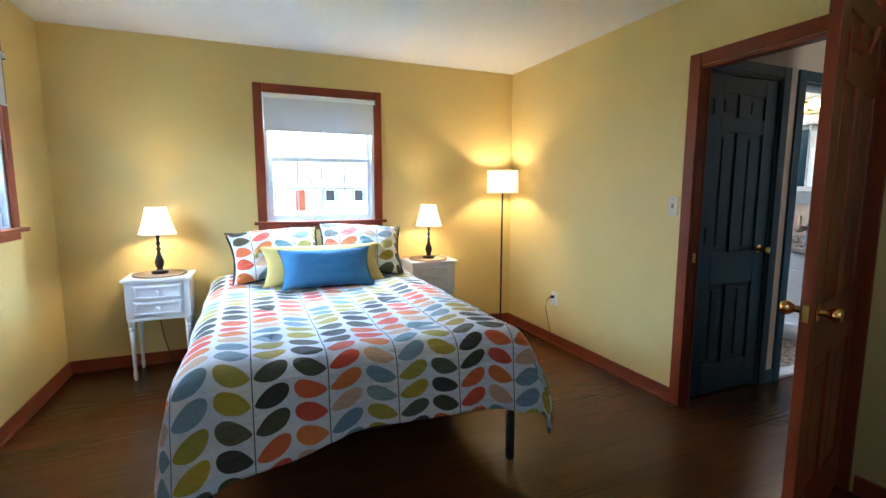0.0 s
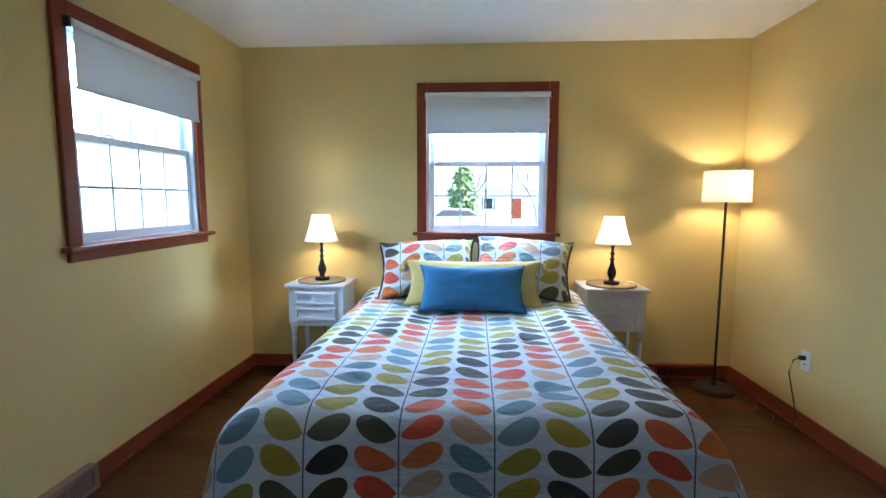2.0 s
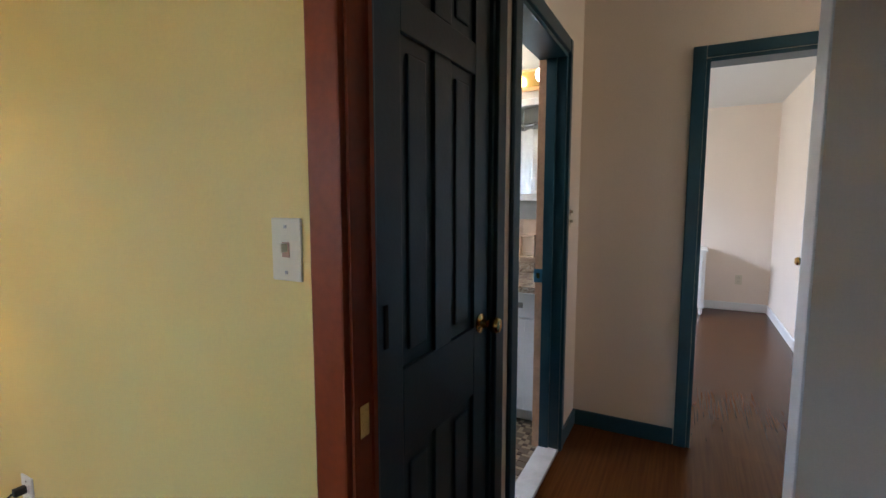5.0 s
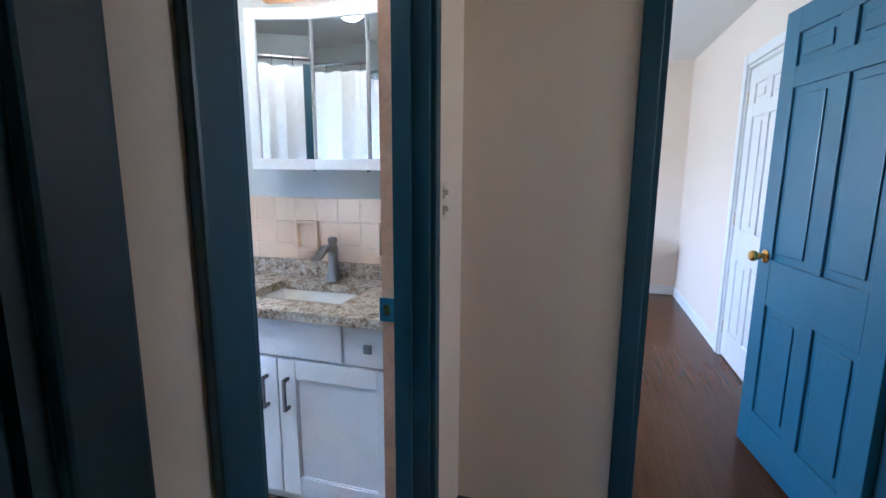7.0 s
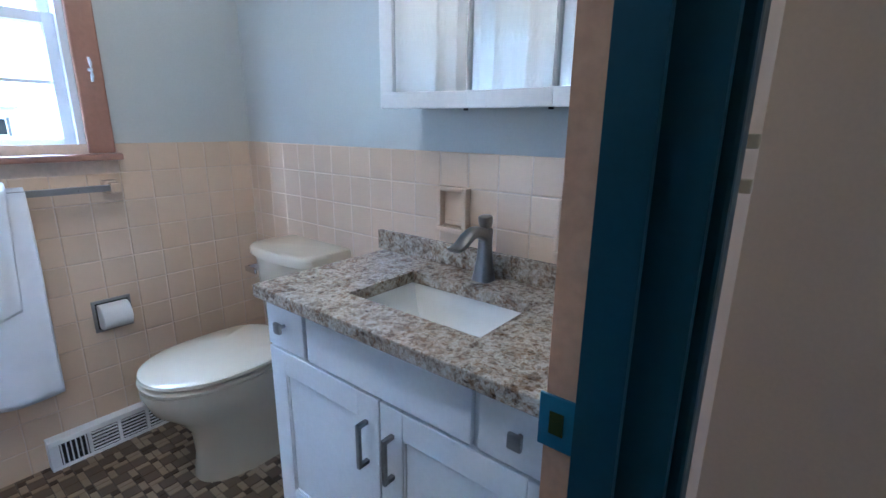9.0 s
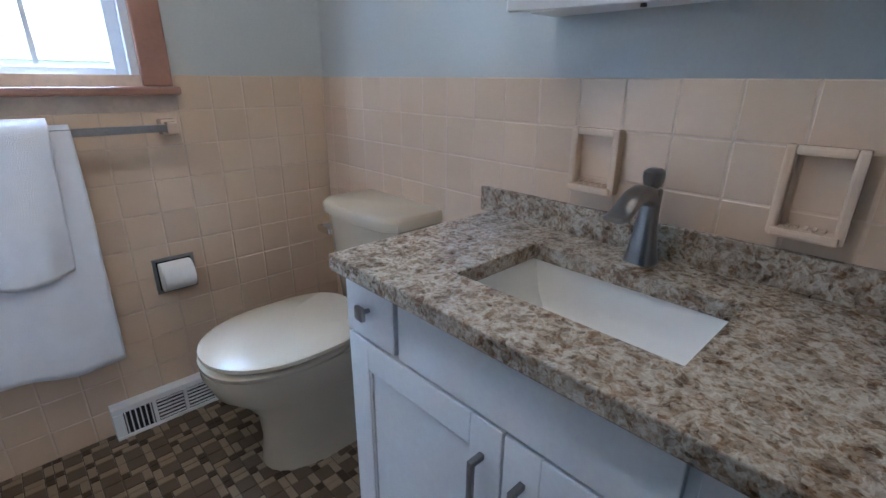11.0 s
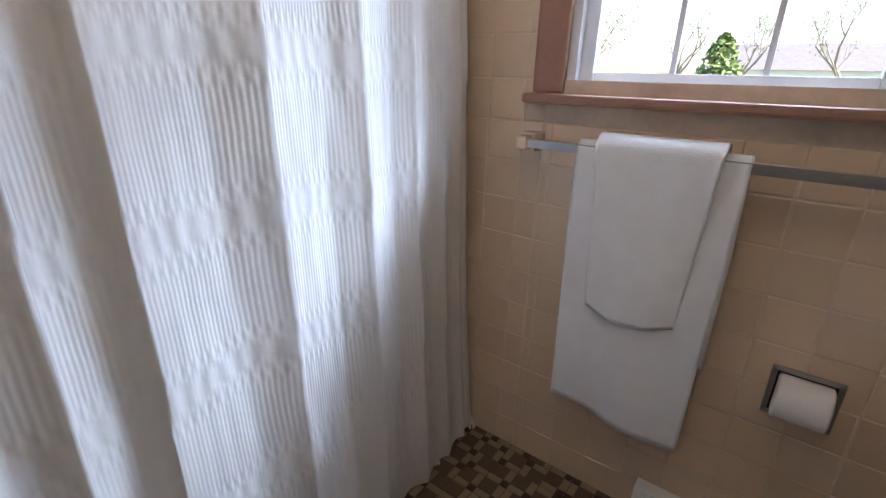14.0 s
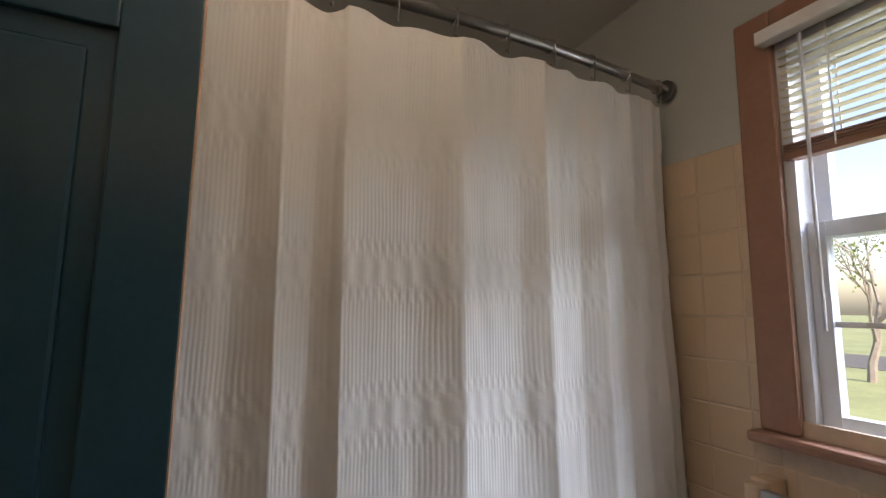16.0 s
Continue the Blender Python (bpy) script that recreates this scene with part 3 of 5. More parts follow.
part("strike_hole", box(0.7135, 0.7147, 0.108, 0.126, 0.925, 0.955), BRASS, strike)
casing("door_frame_second_bedroom", TEAL, "dark teal painted frame at the hall's end", pose(5.78, -2.635, 0, 0, 0, -90), 0.775, 2.03, board=0.06, deep=0.124)
casing("door_frame_white_closet", WHITE, "white painted frame of a closet", pose(7.20, -3.48, 0), 0.72, 2.03, board=0.07, deep=0.10, both=False).matrix_world = pose(7.92, -3.48, 0, 0, 0, 180)


# ---- doors ----
def panel_door(name, m, width, height, material, label, knobs=True, knob_z=0.92, edge=None, kind="structure", panels=6):
    """A six- or four-panel door: hinge at local x = 0, thickness from y = 0 to 0.035."""
    top = thing(name, m, label, "door", "", kind)
    st, th = 0.105, 0.035
    rails = [(0.012, 0.21), (0.73, 0.94), (1.685, 1.772), (height - 0.105, height)]
    if panels == 4:
        rails = [(0.012, 0.21), (0.73, 0.94), (height - 0.19, height)]
    part("stile", box(0, st, 0, th, 0.012, height, bevel=0.003), material, top)
    part("stile", box(width - st, width, 0, th, 0.012, height, bevel=0.003), material, top)
    mid = (width / 2 - 0.045, width / 2 + 0.045)
    for lo, hi in rails:
        part("rail", box(st, width - st, 0, th, lo, hi, bevel=0.003), material, top)
    for (_, lo), (hi, _) in zip(rails, rails[1:]):
        part("muntin", box(*mid, 0, th, lo, hi, bevel=0.003), material, top)
        for x0, x1 in ((st, mid[0]), (mid[1], width - st)):
            bm = boxes((x0, x1, 0.011, th - 0.011, lo, hi))
            for y0, y1 in ((0.004, 0.012), (th - 0.012, th - 0.004)):
                add_box(bm, x0 + 0.035, x1 - 0.035, y0, y1, lo + 0.035, hi - 0.035, bevel=0.006)
            part("panel", bm, material, top)
    if edge:
        part("door_edge", box(width - 0.001, width + 0.0015, 0.002, th - 0.002, 0.015, height - 0.003), edge, top, "bare unpainted door edge")
    if knobs:
        kx = width - 0.062
        for sgn, y in ((-1, 0.0), (1, th)):
            prof = [(0.030, 0.0), (0.031, 0.004), (0.014, 0.008), (0.011, 0.026), (0.016, 0.032), (0.024, 0.045), (0.026, 0.056), (0.021, 0.066), (0.008, 0.068)]
            bm = lathe(0, 0, prof, 20)
            bm.transform(pose(kx, y, knob_z, -90 * sgn, 0, 0))
            part("knob", bm, BRASS, top, "brass door knob", smooth=True)
        part("latch", box(width - 0.001, width + 0.004, 0.008, 0.027, knob_z - 0.03, knob_z + 0.03, bevel=0.001), BRASS, top, "brass latch plate")
    for z in (0.22, 1.0, 1.82):
        bm = tube([(-0.004, -0.004, z - 0.045), (-0.004, -0.004, z + 0.045)], 0.006, 8)
        add_box(bm, -0.003, 0.0, 0.0, 0.03, z - 0.045, z + 0.045)
        part("hinge", bm, BRASS, top)
    return top


bedroom_door = panel_door("door_1", pose(3.655, -2.882, 0, 0, 0, 197), 0.75, 2.01, REDWOOD, "red-brown six-panel bedroom door standing open with brass knobs")
hook = part("robe_hook", tube([(0.62, 0.036, 1.78), (0.62, 0.06, 1.78), (0.62, 0.085, 1.76), (0.62, 0.095, 1.79), (0.62, 0.10, 1.83)], [0.012, 0.008, 0.008, 0.008, 0.011], 10), REDWOOD, bedroom_door, "painted robe hook", True)
part("hook_plate", boxes((0.605, 0.635, 0.034, 0.042, 1.72, 1.84), bevel=0.003), REDWOOD, bedroom_door)
closet_door = panel_door("door_2", pose(3.813, -2.024, 0), 0.608, 2.02, TEAL, "dark teal six-panel closet door, shut, with a brass knob", knob_z=0.945)
for z in (1.056, 1.83):
    part("flush_slot", box(0.030, 0.042, -0.004, 0.004, z - 0.047, z + 0.047), DARK, closet_door, "narrow dark slot in the door")
panel_door("door_3", pose(4.69, -1.885, 0, 0, 0, 91), 0.668, 2.02, TEAL, "dark teal bath door standing open beside the curtain", edge=RAWWOOD, knob_z=0.815, panels=4)
panel_door("door_4", pose(5.915, -3.40, 0, 0, 0, 8), 0.80, 2.01, BLUEDOOR, "bright blue six-panel door standing open in the second bedroom", knob_z=0.95)
white_door = panel_door("door_5", pose(7.905, -3.49, 0, 0, 0, 180), 0.69, 2.0, WHITE, "white six-panel closet door, shut", knobs=False)
pull = lathe(0, 0, [(0.022, 0), (0.024, 0.004), (0.018, 0.006), (0.012, 0.002)], 16)
pull.transform(pose(0.06, 0.036, 0.95, -90, 0, 0))
part("finger_pull", pull, BRASS, white_door, "round recessed pull", True)


# ---- windows: local x along the wall, y outwards, origin on the floor at the opening's middle ----
def sash(name, parent, w, z0, z1, y, cols, rows, stile=0.035, bottom=0.04):
    top = part(name, boxes((-w / 2, -w / 2 + stile, y, y + 0.03, z0, z1), (w / 2 - stile, w / 2, y, y + 0.03, z0, z1),
                           (-w / 2 + stile, w / 2 - stile, y, y + 0.03, z0, z0 + bottom), (-w / 2 + stile, w / 2 - stile, y, y + 0.03, z1 - 0.035, z1), bevel=0.002), VINYL, parent)
    gx, gz = (-w / 2 + stile, w / 2 - stile), (z0 + bottom, z1 - 0.035)
    pane = part("pane", box(gx[0], gx[1], y + 0.013, y + 0.017, gz[0], gz[1]), GLASS, top)
    pane.visible_shadow = False
    for k in range(1, cols):
        x = lerp(*gx, k / cols)
        part("muntin", box(x - 0.006, x + 0.006, y + 0.006, y + 0.012, *gz), VINYL, top)
    for k in range(1, rows):
        z = lerp(*gz, k / rows)
        part("muntin", box(*gx, y + 0.0055, y + 0.0115, z - 0.006, z + 0.006), VINYL, top)
    return top


def window(name, m, w, z0, z1, material, label, cols, rows, board=0.07, horn=0.03, apron=0.05, locks=True):
    top = thing(name, m, label, "window", "", "structure")
    part("casing_board", box(-w / 2 - board, -w / 2, -0.02, 0, z0, z1 + board, bevel=0.006), material, top)
    part("casing_board", box(w / 2, w / 2 + board, -0.02, 0, z0, z1 + board, bevel=0.006), material, top)
    part("casing_head", box(-w / 2 + 0.0005, w / 2 - 0.0005, -0.0195, 0, z1, z1 + board - 0.0005, bevel=0.006), material, top)
    part("window_sill", box(-w / 2 - board - horn, w / 2 + board + horn, -0.055, -0.0005, z0 - 0.026, z0 - 0.001, bevel=0.008), material, top)
    if apron:
        part("apron", box(-w / 2 - board, w / 2 + board, -0.018, 0, z0 - 0.026 - apron, z0 - 0.027, bevel=0.004), material, top)
    part("jamb", boxes((-w / 2, -w / 2 + 0.022, 0.0, 0.11, z0, z1), (w / 2 - 0.022, w / 2, 0.0, 0.11, z0, z1), (-w / 2 + 0.022, w / 2 - 0.022, 0.0, 0.11, z1 - 0.022, z1),
                       (-w / 2 + 0.022, w / 2 - 0.022, -0.0005, 0.12, z0 - 0.005, z0 + 0.012)), VINYL, top)
    mid = lerp(z0, z1, 0.495)
    sash("lower_sash", top, w - 0.044, z0 + 0.012, mid + 0.02, 0.025, cols, rows)
    sash("upper_sash", top, w - 0.044, mid - 0.015, z1 - 0.022, 0.062, cols, rows)
    if locks:
        for x in (-0.22, 0.22):
            part("sash_lock", tube([(x * w - 0.03, 0.035, mid + 0.024), (x * w, 0.035, mid + 0.034), (x * w + 0.03, 0.03, mid + 0.024)], 0.006, 8), VINYL, top)
    return top


window("window_1", pose(1.838, 0, 0), 0.89, 1.075, 2.095, REDWOOD, "double-hung window with red-brown casing above the bed", 4, 2)
window("window_2", pose(0, -1.1035, 0, 0, 0, 90), 0.903, 1.11, 2.085, REDWOOD, "double-hung side window with red-brown casing", 4, 2, apron=0.045)
bath_window = window("window_3", pose(5.1375, 0, 0), 0.66, 1.17, 2.075, TAUPE, "double-hung bath window with taupe wooden casing", 3, 2, board=0.085, horn=0.012, apron=0, locks=False)
cleat = tube([(0.372, -0.035, 1.42), (0.372, -0.045, 1.44), (0.372, -0.045, 1.48), (0.372, -0.035, 1.50)], [0.004, 0.006, 0.006, 0.004], 8)
add_tube(cleat, [(0.372, -0.02, 1.46), (0.372, -0.045, 1.46)], 0.006, 8)
part("cord_cleat", cleat, VINYL, bath_window, "white cord cleat", True)
# unseen windows; those of hall and bed foot are added only for their light
for w, z0, z1, m, label in ((1.6, 0.9, 2.1, pose(7.8, 0, 0), "plain white window lighting the second bedroom"), (0.40, 1.47, 2.05, pose(5.30, -4.5, 0, 0, 0, 180), "small unseen white window added to light the hall"),
                            (0.60, 1.50, 2.06, pose(1.80, -4.5, 0, 0, 0, 180), "small unseen white window added to light the bed's foot")):
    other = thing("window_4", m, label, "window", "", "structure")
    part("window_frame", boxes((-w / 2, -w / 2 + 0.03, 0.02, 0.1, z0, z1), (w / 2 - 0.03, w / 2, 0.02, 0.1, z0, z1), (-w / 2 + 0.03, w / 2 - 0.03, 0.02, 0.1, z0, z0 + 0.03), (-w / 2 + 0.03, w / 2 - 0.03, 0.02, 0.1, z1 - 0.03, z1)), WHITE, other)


def roller_shade(m, w, z0, z1, label):
    top = thing("roller_shade", m, label, "window shade", "bedroom roller shades")
    part("roller_tube", tube([(-w / 2, -0.040, z1), (w / 2, -0.040, z1)], 0.019, 14), WHITE, top, "", True)
    part("shade_fabric", sheet(lambda u, v: (lerp(-w / 2 + 0.012, w / 2 - 0.012, u), -0.042 + 0.003 * math.sin(u * 9) * v, lerp(z1, z0, v)), 24, 10), ROLLER, top)
    part("hem_bar", box(-w / 2 + 0.012, w / 2 - 0.012, -0.046, -0.038, z0 - 0.004, z0 + 0.012, bevel=0.002), ROLLER, top)
    for x in (-w / 2 - 0.008, w / 2 + 0.008):
        part("bracket", box(x - 0.006, x + 0.006, -0.05, -0.0205, z1 - 0.022, z1 + 0.022, bevel=0.002), BRONZE, top, "dark metal bracket")


roller_shade(pose(1.838, 0, 0), 0.90, 1.80, 2.07, "off-white roller shade pulled partway down over the window")
roller_shade(pose(0, -1.1035, 0, 0, 0, 90), 0.915, 1.79, 2.06, "off-white roller shade over the side window")


# ---- floor registers ----
def register(name, m, w, h, material, label, slots):
    top = thing(name, m, label, "floor register")
    part("frame", boxes((-w / 2, w / 2, -0.05, -0.042, 0, 0.02), (-w / 2, w / 2, -0.046, -0.038, h - 0.022, h), (-w / 2, -w / 2 + 0.025, -0.048, -0.039, 0.02, h - 0.022), (w / 2 - 0.025, w / 2, -0.048, -0.039, 0.02, h - 0.022),
                        (-w / 2, w / 2, -0.04, 0.0, h - 0.012, h - 0.0005), (-w / 2, -w / 2 + 0.006, -0.04, 0, 0, h - 0.012), (w / 2 - 0.006, w / 2, -0.04, 0, 0, h - 0.012), bevel=0.002), material, top)
    # near-black sheet gives the louvres the shade of an open duct
    part("backing", box(-w / 2 + 0.007, w / 2 - 0.007, -0.036, -0.03, 0.005, h - 0.014), DARK, top, "dark sheet for the shade behind the louvres")
    each = (w - 0.05) / slots
    for k in range(slots):
        x0 = -w / 2 + 0.025 + k * each
        part("divider", box(x0 - 0.006, x0 + 0.006, -0.047, -0.038, 0.02, h - 0.022), material, top)
        for j in range(6):
            z = lerp(0.026, h - 0.03, j / 5)
            if k:
                part("louvre", box(x0 + 0.008, x0 + each - 0.008, -0.046, -0.037, z - 0.0015, z + 0.0015), material, top)
            else:
                x = lerp(x0 + 0.012, x0 + each - 0.012, j / 5)
                part("louvre", box(x - 0.002, x + 0.002, -0.046, -0.037, 0.022, h - 0.026), material, top)
    return top


register("floor_register", pose(0.0, -1.835, 0, 0, 0, 90), 0.47, 0.115, TAUPE, "taupe metal register at the foot of the wall", 3)
register("floor_register", pose(3.315, 0.0, 0), 0.45, 0.10, REDWOOD, "red-brown metal register behind the floor lamp", 3)
register("floor_register", pose(5.395, -0.012, 0), 0.455, 0.13, WHITE, "white metal register beside the toilet", 4)


# ---- switches and outlets ----
def wall_plate(name, m, label, category, toggles=(), sockets=(), material=IVORY):
    top = thing(name, m, label, category)
    part("plate", box(-0.036, 0.036, -0.006, 0, -0.058, 0.058, bevel=0.003), material, top)
    for z in toggles:
        part("toggle", box(-0.005, 0.005, -0.022, -0.006, z - 0.004, z + 0.012, bevel=0.002), material, top)
        part("toggle_slot", box(-0.009, 0.009, -0.0072, -0.0058, z - 0.014, z + 0.014), TAUPE, top)
    for z in sockets:
        part("socket", box(-0.017, 0.017, -0.008, -0.005, z - 0.014, z + 0.014, bevel=0.003), material, top)
        part("socket_slots", boxes((-0.008, -0.005, -0.0088, -0.0078, z - 0.006, z + 0.006), (0.005, 0.008, -0.0088, -0.0078, z - 0.006, z + 0.006)), DARK, top)
    for z in (-0.042, 0.042):
        part("screw", box(-0.003, 0.003, -0.0075, -0.0058, z - 0.003, z + 0.003), NICKEL, top)
    return top


wall_plate("light_switch", pose(3.67, -1.935, 1.235, 0, 0, -90), "ivory toggle switch plate beside the bedroom door", "light switch", toggles=(0.0,))
wall_plate("light_switch", pose(5.53, -2.03, 1.24), "ivory double switch plate beside the bath door", "light switch", toggles=(-0.024, 0.024))
wall_plate("electric_outlet", pose(3.67, -0.77, 0.40, 0, 0, -90), "white outlet plate low on the yellow wall", "outlet", sockets=(-0.02, 0.02), material=WHITE)
wall_plate("electric_outlet", pose(9.63, -3.17, 0.38, 0, 0, -90), "ivory outlet plate on the far wall", "outlet", sockets=(-0.02, 0.02))
cord = thing("lamp_cord", pose(3.67, -0.77, 0.42, 0, 0, -90), "black lamp cord plugged into the outlet", "power cord")
part("plug", box(-0.012, 0.012, -0.04, -0.008, -0.013, 0.011, bevel=0.005), BLACK, cord)
cable = [(0, -0.04, 0), (-0.01, -0.065, -0.02), (-0.03, -0.07, -0.10), (0.0, -0.06, -0.22), (0.03, -0.05, -0.34), (0.02, -0.07, -0.40), (-0.06, -0.12, -0.413), (-0.13, -0.07, -0.413), (-0.20, -0.13, -0.413), (-0.30, -0.08, -0.413), (-0.42, -0.11, -0.413), (-0.50, -0.17, -0.413)]
part("cable", tube(cable, 0.0035, 8), BLACK, cord, "", True)


# ---- bed ----
BX, BZ, FOOT = 1.735, 0.655, -2.13
bed = thing("bed", pose(BX, -1.1, 0), "black metal bed frame under a full mattress", "bed")
part("mattress", box(-0.69, 0.69, -0.98, 1.02, 0.36, 0.60, bevel=0.05), WHITE, bed, "white mattress")
part("side_rail", box(-0.69, -0.66, -1.06, 1.02, 0.30, 0.345), BLACK, bed)
part("side_rail", box(0.66, 0.69, -1.06, 1.02, 0.30, 0.345), BLACK, bed)
part("end_rail", box(-0.66, 0.66, -1.075, -1.045, 0.30, 0.34), BLACK, bed)
part("end_rail", box(-0.66, 0.66, 0.99, 1.02, 0.30, 0.34), BLACK, bed)
part("centre_rail", box(-0.02, 0.02, -0.95, 0.99, 0.30, 0.335), BLACK, bed)
for x in (-0.67, 0.67):
    for y in (-1.06, 0.0, 1.0):
        part("leg", box(x - 0.016, x + 0.016, y - 0.016, y + 0.016, 0, 0.30, bevel=0.003), BLACK, bed)
for k in range(9):
    y = lerp(-0.85, 0.9, k / 8)
    part("slat", box(-0.655, 0.655, y - 0.03, y + 0.03, 0.342, 0.355), BLACK, bed)


def over_edge(d, r=0.11, lean=0.10):
    """How far out and down a cloth reaches d metres past the edge it hangs over."""
    if d <= 0:
        return d, 0.0
    arc = r * math.pi / 2
    if d < arc:
        return r * math.sin(d / r), r * (1 - math.cos(d / r))
    return r + (d - arc) * lean, r + (d - arc) * 0.99


A, L0, L1 = 1.08, -0.22, 0.42  # half width of the cloth, head end, length past the foot


def spread(u, v):
    a = lerp(-A, A, u)
    b = lerp(0.0, 1.90 + L1, v)  # metres from the head end
    drop_f = L1 * (0.80 + 0.20 * min(1.0, abs(a) / 0.7) ** 2)
    if b > 1.90:
        b = 1.90 + (b - 1.90) * drop_f / L1 * (1.18 if a < -0.4 else 1.0 + 0.18 * smooth01(-a / 0.4))
    flat_x, flat_y = 0.67, 1.84
    ox, dx = over_edge(abs(a) - flat_x)
    oy, dy = over_edge(b - flat_y)
    x = math.copysign(flat_x + ox, a) if abs(a) > flat_x else a
    y = L0 - (flat_y + oy)
    drop = (dx ** 2.2 + dy ** 2.2) ** (1 / 2.2)
    both = smooth01((abs(a) - flat_x) / 0.3) * smooth01((b - flat_y) / 0.3)
    x += math.copysign(0.05 * both, a) + 0.018 * math.sin(b * 9 + 1) * smooth01((abs(a) - 0.72) / 0.2)
    y -= 0.03 * both + 0.012 * math.sin(a * 8) * smooth01((b - 1.9) / 0.2)
    puff = 0.012 * noise.noise((a * 4, b * 4, 0)) + 0.006 * noise.noise((a * 13, b * 11, 3)) + 0.018 * math.exp(-((abs(a) - 0.55) / 0.16) ** 2)
    dimple = sum(0.022 * math.exp(-(((a - p) ** 2 + (b - q) ** 2) / 0.0016)) for p in (-0.40, 0.27) for q in (0.45, 1.07, 1.65))
    z = BZ + puff - dimple - drop + 0.03 * smooth01((0.35 - b) / 0.35)
    return (BX + x, y, max(0.035, z))


comforter = part("comforter", sheet(spread, 120, 130, lambda u, v: (lerp(-A, A, u) + 0.058 + 0.293 * 20, 10 - lerp(0.0, 1.90 + L1, v))), PRINT)
tagged(comforter, "white comforter printed with coloured leaves, spread over the bed", "comforter")
sol = comforter.modifiers.new("thickness", "SOLIDIFY")
sol.thickness, sol.offset = 0.018, -1


def cushion(w, h, thick, power=2.6, n=26):
    """A stuffed cushion in its own x-z plane, as an inflated sheet; front towards -y."""
    def body(sign):
        def fn(u, v):
            a, b = 2 * u - 1, 2 * v - 1
            fall = max(0.0, (1 - abs(a) ** power) * (1 - abs(b) ** power)) ** 0.55
            pinch = 1 - 0.15 * (1 - abs(a) ** 2) * (abs(b) ** 4)
            pinch_b = 1 - 0.11 * (1 - abs(b) ** 2) * (abs(a) ** 4)
            wr = 0.006 * noise.noise((a * 3 + w, b * 3, sign)) * fall
            return (a * w / 2 * pinch_b, sign * (thick / 2 * fall + wr), b * h / 2 * pinch)
        return fn
    bm = sheet(body(-1), n, n, lambda u, v: (u * w + w * 3.1, v * h + 4))
    other = sheet(body(1), n, n, lambda u, v: (u * w + 3, v * h + 7))
    me = bpy.data.meshes.new("side")
    other.to_mesh(me)
    other.free()
    bm.from_mesh(me)
    bpy.data.meshes.remove(me)
    bmesh.ops.remove_doubles(bm, verts=bm.verts, dist=0.0006)
    return bm


def edge_loop(w, h, grow=0.0):
    pts = []
    for k in range(48):
        t = k / 48 * 4
        s, f = int(t), t - int(t)
        a, b = [(-1 + 2 * f, -1), (1, -1 + 2 * f), (1 - 2 * f, 1), (-1, 1 - 2 * f)][s]
        pts.append((a * (w / 2 + grow) * (1 - 0.11 * (1 - b * b) * a ** 4), 0, b * (h / 2 + grow) * (1 - 0.15 * (1 - a * a) * b ** 4)))
    return pts


def sham(x, y, z, tilt, turn, w, h, label):
    top = thing("pillow", pose(x, y, z, tilt, -turn * 0.6, turn), label, "pillow", "printed pillows on the bed")
    part("cover", cushion(w, h, 0.27), PRINT, top)
    pts = edge_loop(w, h, 0.006)
    part("piping", tube(pts + pts[:2], 0.007, 8), DARKCLOTH, top, "dark piped edge", True)


sham(1.44, -0.38, 0.850, -44, 5, 0.66, 0.47, "leaf-printed pillow with dark piping leaning at the bed's head")
sham(2.075, -0.36, 0.862, -42, -7, 0.66, 0.48, "leaf-printed pillow with dark piping beside its twin")
top = thing("pillow", pose(1.75, -0.60, 0.795, -35, 0, 1), "mustard yellow lumbar pillow with corner tassels", "pillow")
part("cover", cushion(0.88, 0.33, 0.14), MUSTARD, top)
for sx in (-1, 1):
    for sz in (-1, 1):
        bm = bmesh.new()
        for k in range(9):
            ang = k * 0.7
            add_tube(bm, [(sx * 0.43, 0, sz * 0.155), (sx * (0.455 + 0.006 * math.sin(ang)), 0.012 * math.cos(ang), sz * 0.155 - 0.03), (sx * (0.46 + 0.014 * math.sin(ang)), 0.02 * math.cos(ang), sz * 0.15 - 0.07)], 0.004, 5)
        part("tassel", bm, MUSTARD, top, "yellow yarn tassel", True)
top = thing("pillow", pose(1.745, -0.765, 0.790, -32, 0, 1), "plain blue lumbar pillow in front of the others", "pillow")
part("cover", cushion(0.64, 0.30, 0.15), BLUECLOTH, top)
pts = edge_loop(0.64, 0.30, 0.001)
part("seam", tube(pts + pts[:2], 0.0035, 6), BLUECLOTH, top, "", True)


